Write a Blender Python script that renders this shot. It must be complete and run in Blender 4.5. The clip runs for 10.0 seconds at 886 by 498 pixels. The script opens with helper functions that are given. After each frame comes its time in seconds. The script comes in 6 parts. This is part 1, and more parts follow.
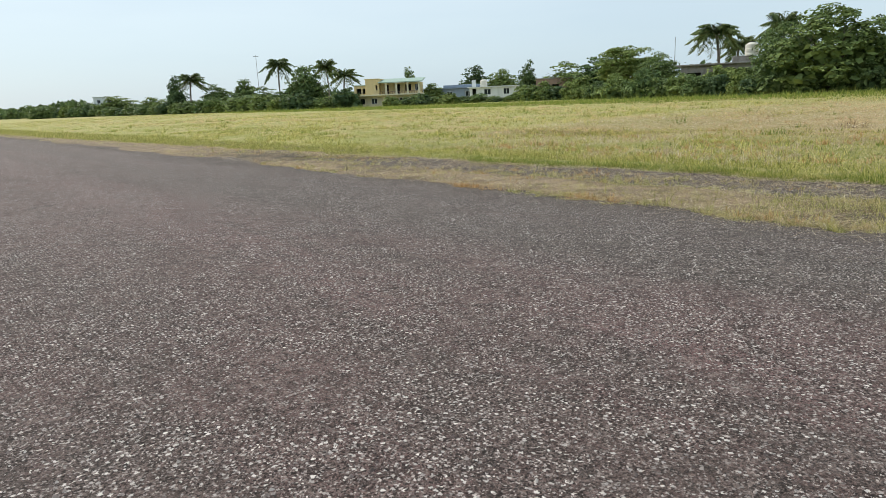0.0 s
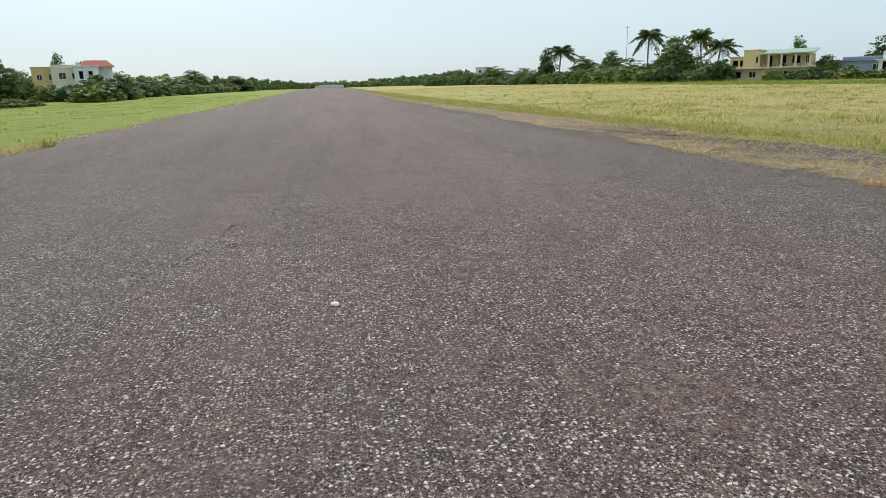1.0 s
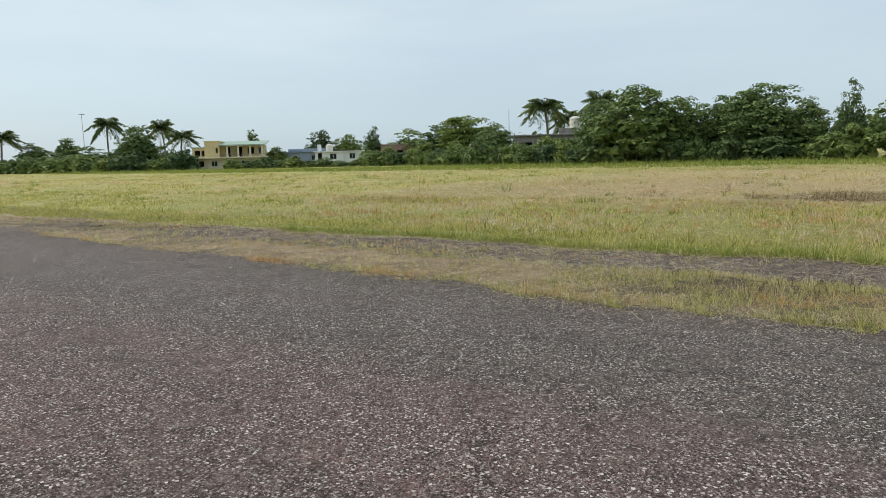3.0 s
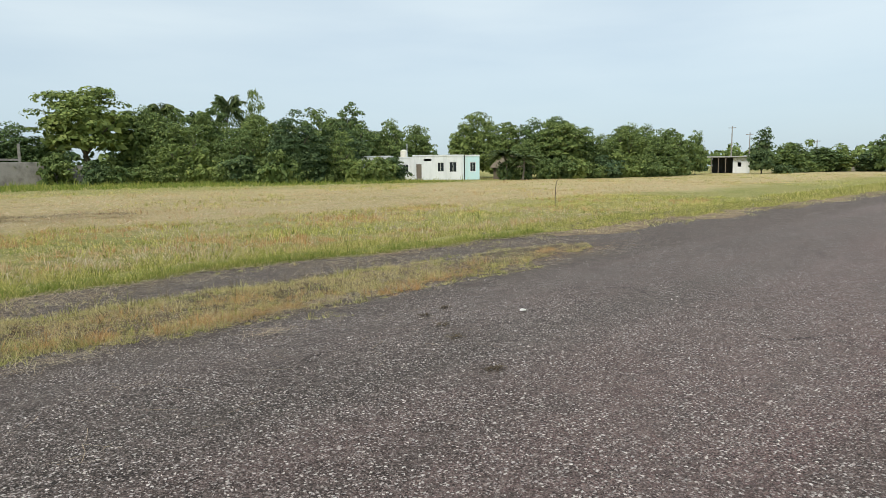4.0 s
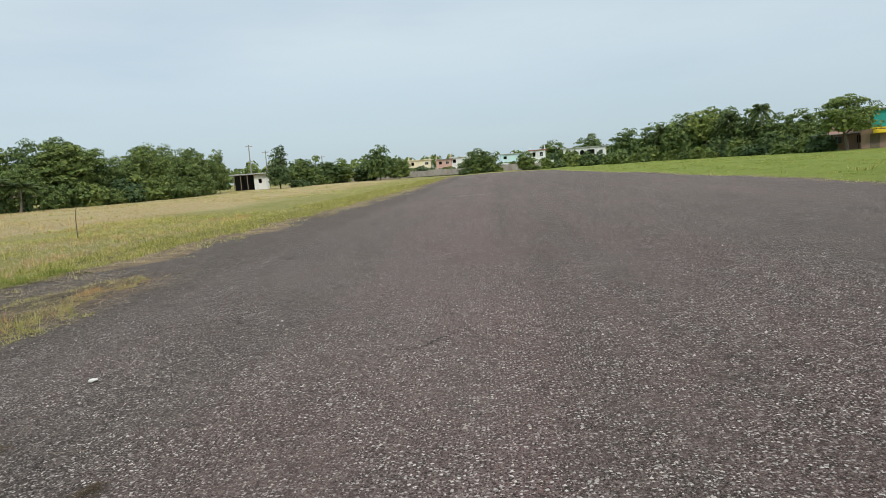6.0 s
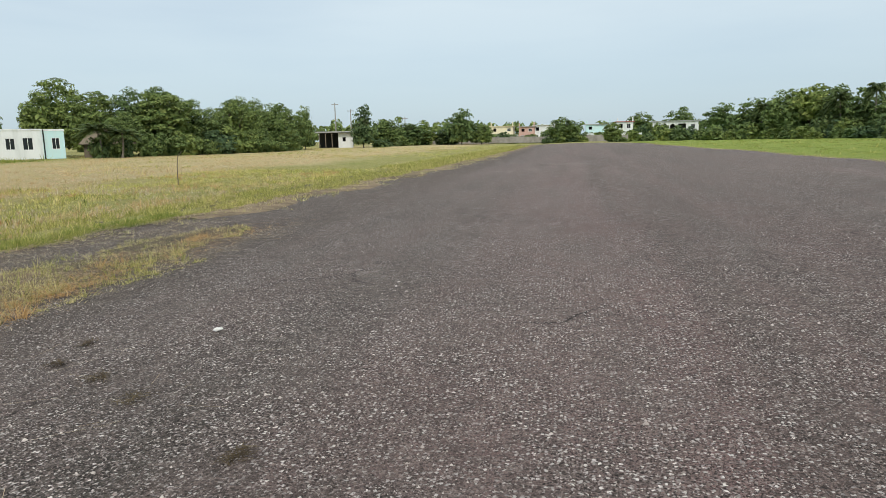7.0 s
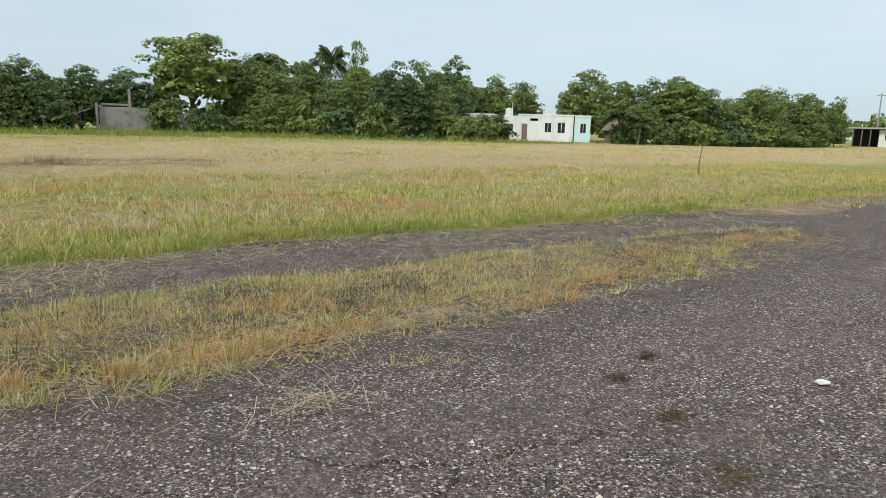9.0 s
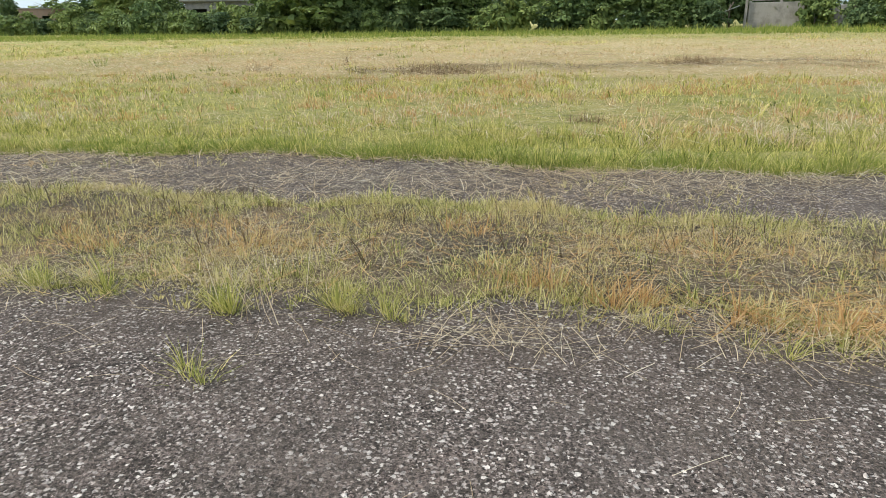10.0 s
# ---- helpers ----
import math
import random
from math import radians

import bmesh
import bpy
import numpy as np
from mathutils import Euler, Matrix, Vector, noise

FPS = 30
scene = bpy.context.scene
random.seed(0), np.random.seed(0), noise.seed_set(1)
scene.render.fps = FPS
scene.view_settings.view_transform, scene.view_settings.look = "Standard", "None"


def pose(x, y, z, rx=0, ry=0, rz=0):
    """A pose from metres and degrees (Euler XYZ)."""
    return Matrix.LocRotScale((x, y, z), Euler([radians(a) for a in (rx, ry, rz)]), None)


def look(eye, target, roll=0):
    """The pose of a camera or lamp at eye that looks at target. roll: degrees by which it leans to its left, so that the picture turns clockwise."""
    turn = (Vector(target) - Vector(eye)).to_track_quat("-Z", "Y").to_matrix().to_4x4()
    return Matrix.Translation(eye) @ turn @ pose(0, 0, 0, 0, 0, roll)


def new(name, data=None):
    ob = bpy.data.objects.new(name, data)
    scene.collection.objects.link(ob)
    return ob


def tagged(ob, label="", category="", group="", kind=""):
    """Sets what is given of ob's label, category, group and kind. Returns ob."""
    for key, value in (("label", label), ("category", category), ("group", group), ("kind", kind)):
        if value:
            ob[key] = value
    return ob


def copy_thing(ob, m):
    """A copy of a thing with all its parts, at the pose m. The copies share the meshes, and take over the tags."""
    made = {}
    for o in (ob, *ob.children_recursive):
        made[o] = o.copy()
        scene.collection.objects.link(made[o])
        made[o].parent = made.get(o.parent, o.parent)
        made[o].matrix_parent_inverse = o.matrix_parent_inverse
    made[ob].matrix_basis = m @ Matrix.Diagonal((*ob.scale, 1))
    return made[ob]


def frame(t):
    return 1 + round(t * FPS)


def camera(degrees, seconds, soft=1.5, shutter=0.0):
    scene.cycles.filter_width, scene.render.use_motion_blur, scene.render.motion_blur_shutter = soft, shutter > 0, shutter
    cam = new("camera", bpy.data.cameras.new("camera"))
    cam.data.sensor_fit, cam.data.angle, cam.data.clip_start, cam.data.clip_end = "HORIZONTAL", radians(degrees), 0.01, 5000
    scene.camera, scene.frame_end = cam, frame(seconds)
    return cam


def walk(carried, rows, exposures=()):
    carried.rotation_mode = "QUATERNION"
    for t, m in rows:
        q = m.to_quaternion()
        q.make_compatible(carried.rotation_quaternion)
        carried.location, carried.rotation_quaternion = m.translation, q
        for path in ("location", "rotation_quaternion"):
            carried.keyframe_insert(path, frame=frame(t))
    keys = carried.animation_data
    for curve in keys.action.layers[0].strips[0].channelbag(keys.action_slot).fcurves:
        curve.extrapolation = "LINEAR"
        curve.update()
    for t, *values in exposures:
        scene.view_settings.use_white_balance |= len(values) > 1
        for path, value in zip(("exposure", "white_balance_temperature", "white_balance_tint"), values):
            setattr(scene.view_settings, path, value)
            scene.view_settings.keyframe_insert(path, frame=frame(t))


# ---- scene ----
cam = camera(68.0, 10.0, soft=0.8)
PATH = [
    (0, (-2.452, 0.926, 1.64), (-1.208, 2.427, 1.193), -2.6),
    (0.5, (-2.814, 1.337, 1.666), (-2.143, 3.149, 1.149), -2.8),
    (1, (-2.7, 1.238, 1.758), (-2.374, 3.15, 1.269), -1.7),
    (1.5, (-2.485, 1.292, 1.794), (-2.431, 3.268, 1.489), -2.9),
    (2, (-2.221, 1.321, 1.775), (-2.069, 3.302, 1.545), -3.5),
    (2.5, (-2.047, 1.444, 1.778), (-1.254, 3.266, 1.552), -2.0),
    (2.8, (-1.559, 1.078, 1.705), (-0.328, 2.63, 1.432), -1.9),
    (3, (-1.283, 0.855, 1.679), (0.295, 2.052, 1.403), -1.6),
    (3.2, (-1.13, 0.718, 1.705), (0.722, 1.434, 1.459), 0.6),
    (4.3, (-1.186, 0.792, 1.77), (-0.342, -0.998, 1.484), -0.9),
    (4.5, (-1.092, 0.655, 1.771), (-0.505, -1.236, 1.49), -0.7),
    (5, (-0.614, 0.03, 1.664), (-0.464, -1.954, 1.462), -3.3),
    (5.2, (-0.418, -0.09, 1.673), (-0.343, -2.083, 1.525), -3.1),
    (6.3, (0.142, -0.285, 1.641), (0.361, -2.253, 1.362), -4.2),
    (6.5, (0.283, -0.422, 1.618), (0.579, -2.377, 1.319), -3.2),
    (7, (0.609, -0.59, 1.602), (0.978, -2.528, 1.273), -1.1),
    (7.5, (0.852, -0.781, 1.587), (1.45, -2.664, 1.275), 0.1),
    (8, (1.039, -1.016, 1.618), (1.72, -2.871, 1.31), 2.0),
    (8.5, (1.411, -1.148, 1.594), (2.297, -2.903, 1.223), -1.9),
    (9, (1.928, -1.42, 1.475), (3.479, -2.63, 1.116), 1.5),
    (9.3, (2.212, -1.42, 1.468), (4.048, -2.071, 1.013), -0.1),
    (9.5, (2.218, -1.319, 1.507), (4.124, -1.664, 1.008), -1.6),
    (9.8, (2.415, -1.303, 1.496), (4.335, -1.125, 0.965), -1.2),
    (10, (2.646, -1.362, 1.459), (4.486, -0.929, 0.806), -0.9),
]
walk(cam, [(t, look(eye, target, roll)) for t, eye, target, roll in PATH],
     exposures=[(0.0, 0.05), (1.0, 0.0), (2.0, 0.0), (2.5, -0.36), (2.8, -0.2), (3.2, -0.1), (4.3, -0.04), (5.0, -0.2), (6.3, -0.22), (7.5, -0.06), (8.5, -0.05), (9.2, 0.0), (9.6, 0.15), (10.0, 0.36)])

# ---- world and sun: a bright hazy overcast ----
SUN_EL, SUN_HEAD = 42.0, -15.0
world = bpy.data.worlds.new("world")
scene.world = world
world.use_nodes = True
wn, wl = world.node_tree.nodes, world.node_tree.links
wn.clear()
w_sky = wn.new("ShaderNodeTexSky")
w_sky.sky_type = "NISHITA"
w_sky.sun_disc = False
w_sky.sun_elevation, w_sky.sun_rotation = radians(SUN_EL), radians(SUN_HEAD)
w_sky.dust_density = 1.0
w_scale = wn.new("ShaderNodeVectorMath")
w_scale.operation = "SCALE"
w_scale.inputs[3].default_value = 0.025
wl.new(w_sky.outputs[0], w_scale.inputs[0])
w_tc = wn.new("ShaderNodeTexCoord")
w_map = wn.new("ShaderNodeMapping")
w_map.inputs[3].default_value = (1.0, 1.0, 5.5)
wl.new(w_tc.outputs["Generated"], w_map.inputs[0])
w_noise = wn.new("ShaderNodeTexNoise")
w_noise.inputs["Scale"].default_value = 1.7
w_noise.inputs["Detail"].default_value = 5.0
w_noise.inputs["Roughness"].default_value = 0.5
wl.new(w_map.outputs[0], w_noise.inputs["Vector"])
w_ramp = wn.new("ShaderNodeValToRGB")
w_ramp.color_ramp.elements[0].position = 0.36
w_ramp.color_ramp.elements[0].color = (0.565, 0.67, 0.74, 1)
w_ramp.color_ramp.elements[1].position = 0.62
w_ramp.color_ramp.elements[1].color = (0.665, 0.76, 0.80, 1)
wl.new(w_noise.outputs[0], w_ramp.inputs[0])
# brighter cloud round the hidden sun
w_dot = wn.new("ShaderNodeVectorMath")
w_dot.operation = "DOT_PRODUCT"
w_dot.inputs[1].default_value = (math.cos(radians(SUN_EL)) * math.sin(radians(SUN_HEAD)),
                                 math.cos(radians(SUN_EL)) * math.cos(radians(SUN_HEAD)), math.sin(radians(SUN_EL)))
wl.new(w_tc.outputs["Generated"], w_dot.inputs[0])
w_glow = wn.new("ShaderNodeMapRange")
w_glow.inputs[1].default_value, w_glow.inputs[2].default_value = 0.78, 1.0
w_glow.inputs[3].default_value, w_glow.inputs[4].default_value = 1.0, 1.55
wl.new(w_dot.outputs["Value"], w_glow.inputs[0])
w_bright = wn.new("ShaderNodeVectorMath")
w_bright.operation = "SCALE"
wl.new(w_ramp.outputs[0], w_bright.inputs[0])
wl.new(w_glow.outputs[0], w_bright.inputs[3])
w_sep = wn.new("ShaderNodeSeparateXYZ")
wl.new(w_tc.outputs["Generated"], w_sep.inputs[0])
w_low = wn.new("ShaderNodeMapRange")
w_low.inputs[1].default_value, w_low.inputs[2].default_value = 0.0, 0.2
wl.new(w_sep.outputs[2], w_low.inputs[0])
w_haze = wn.new("ShaderNodeMix")
w_haze.data_type = "RGBA"
w_haze.inputs[6].default_value = (0.43, 0.555, 0.65, 1)
wl.new(w_low.outputs[0], w_haze.inputs[0])
wl.new(w_bright.outputs[0], w_haze.inputs[7])
w_add = wn.new("ShaderNodeVectorMath")
w_add.operation = "ADD"
wl.new(w_scale.outputs[0], w_add.inputs[0])
wl.new(w_haze.outputs[2], w_add.inputs[1])
w_bg = wn.new("ShaderNodeBackground")
w_bg.inputs[1].default_value = 1.0
wl.new(w_add.outputs[0], w_bg.inputs[0])
w_out = wn.new("ShaderNodeOutputWorld")
wl.new(w_bg.outputs[0], w_out.inputs[0])

sun = new("sun", bpy.data.lights.new("sun", "SUN"))
sun.data.energy, sun.data.angle, sun.data.color = 2.3, radians(11), (1.0, 0.93, 0.82)
sun.matrix_world = look((30 * math.sin(radians(SUN_HEAD)) * math.cos(radians(SUN_EL)),
                         30 * math.cos(radians(SUN_HEAD)) * math.cos(radians(SUN_EL)),
                         30 * math.sin(radians(SUN_EL))), (0, 0, 0))


# ---- materials ----
class Mat:
    """A small node builder round a Principled shader."""

    def __init__(self, name, rough=0.8, metal=0.0):
        self.m = bpy.data.materials.new(name)
        self.m.use_nodes = True
        self.n, self.l = self.m.node_tree.nodes, self.m.node_tree.links
        self.b = self.n["Principled BSDF"]
        self.b.inputs["Roughness"].default_value = rough
        self.b.inputs["Metallic"].default_value = metal
        self.b.inputs["Specular IOR Level"].default_value = 0.5 if rough < 0.6 else 0.15
        self.tc = self.n.new("ShaderNodeTexCoord").outputs["Object"]

    def vec(self, scale=(1, 1, 1)):
        mp = self.n.new("ShaderNodeMapping")
        mp.inputs[3].default_value = scale
        self.l.new(self.tc, mp.inputs[0])
        return mp.outputs[0]

    def noise(self, scale, detail=4.0, rough=0.55, stretch=(1, 1, 1)):
        t = self.n.new("ShaderNodeTexNoise")
        t.inputs["Scale"].default_value, t.inputs["Detail"].default_value = scale, detail
        t.inputs["Roughness"].default_value = rough
        self.l.new(self.vec(stretch), t.inputs["Vector"])
        return t.outputs[0]

    def voronoi(self, scale, out="Distance", stretch=(1, 1, 1)):
        t = self.n.new("ShaderNodeTexVoronoi")
        t.voronoi_dimensions = "2D"
        t.inputs["Scale"].default_value = scale
        self.l.new(self.vec(stretch), t.inputs["Vector"])
        return t.outputs[out]

    def ramp(self, fac, *stops):
        r = self.n.new("ShaderNodeValToRGB")
        e = r.color_ramp.elements
        while len(e) < len(stops):
            e.new(0.5)
        for k, (p, c) in zip(e, stops):
            k.position = p
            k.color = (c, c, c, 1) if isinstance(c, (int, float)) else (*c, 1)
        self.l.new(fac, r.inputs[0])
        return r.outputs[0]

    def mix(self, fac, a, b, mode="MIX"):
        x = self.n.new("ShaderNodeMix")
        x.data_type, x.blend_type = "RGBA", mode
        for s, v in ((x.inputs[0], fac), (x.inputs[6], a), (x.inputs[7], b)):
            if isinstance(v, (int, float)):
                s.default_value = v if s == x.inputs[0] else (v, v, v, 1)
            elif isinstance(v, tuple):
                s.default_value = (*v, 1)
            else:
                self.l.new(v, s)
        return x.outputs[2]

    def math(self, op, a, b):
        x = self.n.new("ShaderNodeMath")
        x.operation = op
        for s, v in zip(x.inputs, (a, b)):
            if isinstance(v, (int, float)):
                s.default_value = v
            else:
                self.l.new(v, s)
        return x.outputs[0]

    def island(self):
        return self.n.new("ShaderNodeNewGeometry").outputs["Random Per Island"]

    def object_random(self):
        return self.n.new("ShaderNodeObjectInfo").outputs["Random"]

    def color(self, c):
        if isinstance(c, tuple):
            self.b.inputs["Base Color"].default_value = (*c, 1)
        else:
            self.l.new(c, self.b.inputs["Base Color"])
        return self

    def bump(self, h, strength=0.4, distance=0.02):
        x = self.n.new("ShaderNodeBump")
        x.inputs["Strength"].default_value, x.inputs["Distance"].default_value = strength, distance
        self.l.new(h, x.inputs["Height"])
        self.l.new(x.outputs[0], self.b.inputs["Normal"])
        return self

    def translucent(self, c, amount=0.3):
        t = self.n.new("ShaderNodeBsdfTranslucent")
        if isinstance(c, tuple):
            t.inputs[0].default_value = (*c, 1)
        else:
            self.l.new(c, t.inputs[0])
        s = self.n.new("ShaderNodeMixShader")
        s.inputs[0].default_value = amount
        out = self.n["Material Output"]
        self.l.new(self.b.outputs[0], s.inputs[1])
        self.l.new(t.outputs[0], s.inputs[2])
        self.l.new(s.outputs[0], out.inputs[0])
        return self


def asphalt_material():
    k = Mat("weathered_asphalt", 0.85)
    k.b.inputs["Specular IOR Level"].default_value = 0.12
    sep = k.n.new("ShaderNodeSeparateXYZ")
    k.l.new(k.tc, sep.inputs[0])
    # long lanes of old seal along the strip: grey-green at the sides, purple-brown in the middle
    sway = k.math("MULTIPLY", k.noise(0.22, 5, 0.6, (1.0, 0.3, 1.0)), 0.13)
    lane = k.math("ADD", k.math("MULTIPLY", k.math("ADD", sep.outputs[0], 13.0), 0.04), sway)
    base = k.ramp(lane, (0.40, (0.086, 0.072, 0.060)), (0.44, (0.159, 0.107, 0.094)), (0.56, (0.186, 0.115, 0.104)), (0.60, (0.238, 0.133, 0.125)), (0.66, (0.175, 0.116, 0.104)),
                  (0.69, (0.119, 0.098, 0.083)), (0.8, (0.135, 0.108, 0.092)))
    band = k.noise(0.9, 6, 0.65, (1.0, 0.06, 1.0))
    base = k.mix(k.ramp(band, (0.40, 0.5), (0.5, 0.0)), base, (0.080, 0.072, 0.058))
    base = k.mix(k.ramp(band, (0.54, 0.0), (0.66, 0.5)), base, (0.190, 0.118, 0.106))
    patch = k.noise(0.9, 7, 0.75, (1.0, 0.45, 1.0))
    base = k.mix(k.ramp(patch, (0.48, 0.0), (0.66, 0.6)), base, (0.070, 0.068, 0.057))
    mottle = k.noise(5.0, 4, 0.7)
    base = k.mix(k.ramp(mottle, (0.40, 0.5), (0.5, 0.0)), base, (0.045, 0.037, 0.032))
    base = k.mix(k.ramp(mottle, (0.52, 0.0), (0.64, 0.4)), base, (0.23, 0.17, 0.15))
    # gatherings of bare stone and of tar, a hand's width across
    for size, dark, pale in ((11.0, 0.45, 0.4), (21.0, 0.65, 0.55), (40.0, 0.8, 0.6)):
        speck = k.noise(size, 3, 0.8, (1.0, 0.8, 1.0))
        base = k.mix(k.ramp(speck, (0.36, dark), (0.46, 0.0)), base, (0.034, 0.028, 0.024))
        base = k.mix(k.ramp(speck, (0.55, 0.0), (0.66, pale)), base, (0.34, 0.27, 0.24))
    dust = k.noise(0.16, 6, 0.6, (1.0, 0.35, 1.0))
    base = k.mix(k.ramp(dust, (0.5, 0.0), (0.72, 0.45)), base, (0.29, 0.235, 0.21))
    # paler towards both ends: dusty tone, with the grazing-angle brightening painted in
    end = k.math("ADD", k.math("MULTIPLY", k.math("ABSOLUTE", sep.outputs[1], 0.0), 0.012), k.math("MULTIPLY", k.noise(0.12, 5, 0.6), 0.3))
    base = k.mix(k.ramp(end, (0.20, 0.0), (0.52, 0.6)), base, k.ramp(band, (0.4, (0.20, 0.155, 0.135)), (0.6, (0.30, 0.225, 0.20))))
    # dark silted margin beside the verge
    margin = k.math("ADD", k.math("MULTIPLY", sep.outputs[0], 0.1), k.math("MULTIPLY", k.noise(0.8, 6, 0.65), 0.28))
    silt = k.ramp(margin, (0.59, 0.0), (0.68, 0.7), (0.86, 0.6), (1.0, 0.75))
    base = k.mix(silt, base, k.ramp(k.noise(3.5, 6, 0.7), (0.35, (0.060, 0.048, 0.038)), (0.65, (0.17, 0.132, 0.105))))
    # wandering cracks, here and there
    crack = k.n.new("ShaderNodeTexVoronoi")
    crack.voronoi_dimensions, crack.feature = "2D", "DISTANCE_TO_EDGE"
    crack.inputs["Scale"].default_value = 0.32
    bend = k.n.new("ShaderNodeTexNoise")
    bend.inputs["Scale"].default_value, bend.inputs["Detail"].default_value = 1.3, 6.0
    k.l.new(k.tc, bend.inputs["Vector"])
    wander = k.n.new("ShaderNodeVectorMath")
    wander.operation = "MULTIPLY_ADD"
    wander.inputs[1].default_value = (0.9, 0.9, 0.0)
    k.l.new(bend.outputs["Color"], wander.inputs[0])
    k.l.new(k.tc, wander.inputs[2])
    k.l.new(wander.outputs[0], crack.inputs["Vector"])
    some = k.ramp(k.noise(0.35, 4, 0.6), (0.5, 0.0), (0.6, 0.85))
    base = k.mix(k.math("MULTIPLY", k.ramp(crack.outputs["Distance"], (0.003, 1.0), (0.009, 0.0)), some), base, (0.022, 0.018, 0.015))
    grain = k.noise(130, 3, 0.75)
    base = k.mix(k.ramp(grain, (0.36, 0.7), (0.51, 0.0)), base, (0.030, 0.026, 0.023))
    # stone chips of three sizes with broken outlines, worn bare in stretches
    wear = k.ramp(k.noise(1.1, 7, 0.75), (0.36, 0.35), (0.54, 1.0))
    wear = k.math("MULTIPLY", wear, k.ramp(silt, (0.0, 1.0), (0.8, 0.7)))
    warp = k.n.new("ShaderNodeTexNoise")
    warp.inputs["Scale"].default_value, warp.inputs["Detail"].default_value = 75.0, 2.0
    k.l.new(k.tc, warp.inputs["Vector"])
    shift = k.n.new("ShaderNodeVectorMath")
    shift.operation = "MULTIPLY_ADD"
    shift.inputs[1].default_value = (0.03, 0.03, 0.0)
    k.l.new(warp.outputs["Color"], shift.inputs[0])
    k.l.new(k.tc, shift.inputs[2])
    for scale, size, first, tint in ((110.0, 0.38, 0.42, (0.28, 0.215, 0.195)), (58.0, 0.37, 0.50, (0.60, 0.52, 0.47)), (34.0, 0.31, 0.60, (0.82, 0.75, 0.69))):
        v = k.n.new("ShaderNodeTexVoronoi")
        v.voronoi_dimensions = "2D"
        v.inputs["Scale"].default_value = scale
        k.l.new(shift.outputs[0], v.inputs["Vector"])
        rgb = k.n.new("ShaderNodeSeparateColor")
        k.l.new(v.outputs["Color"], rgb.inputs[0])
        keep = k.ramp(rgb.outputs[0], (first, 0.0), (first + 0.06, 1.0))
        radius = k.math("MULTIPLY", k.math("ADD", k.math("MULTIPLY", rgb.outputs[1], 0.75), 0.45), size)
        shape = k.ramp(k.math("DIVIDE", v.outputs["Distance"], radius), (0.82, 1.0), (1.0, 0.0))
        if scale < 100:
            # hollows where chips have come out, their shade painted into the colour
            pit_shade = k.n.new("ShaderNodeTexVoronoi")
            pit_shade.voronoi_dimensions = "2D"
            pit_shade.inputs["Scale"].default_value = scale * 1.13
            k.l.new(shift.outputs[0], pit_shade.inputs["Vector"])
            base = k.mix(k.math("MULTIPLY", k.ramp(pit_shade.outputs["Distance"], (0.17, 0.95), (0.28, 0.0)), k.math("MULTIPLY", wear, 0.85)), base, (0.020, 0.016, 0.014))
        chip = k.math("MULTIPLY", k.math("MULTIPLY", shape, keep), wear)
        base = k.mix(chip, base, k.mix(k.ramp(rgb.outputs[2], (0.0, 0.75), (1.0, 0.0)), tint, (0.16, 0.125, 0.115)))
    k.color(base)
    k.bump(k.math("ADD", k.voronoi(48.0), k.noise(120, 3)), 0.9, 0.012)
    return k.m


def pebble_material():
    k = Mat("pale_stone_chip", 0.75)
    c = k.ramp(k.island(), (0.0, (0.09, 0.068, 0.062)), (0.35, (0.18, 0.138, 0.124)), (0.7, (0.36, 0.295, 0.265)), (1.0, (0.74, 0.665, 0.605)))
    k.color(k.mix(k.ramp(k.noise(140, 3), (0.3, 0.0), (0.8, 0.35)), c, (0.15, 0.13, 0.12)))
    return k.m


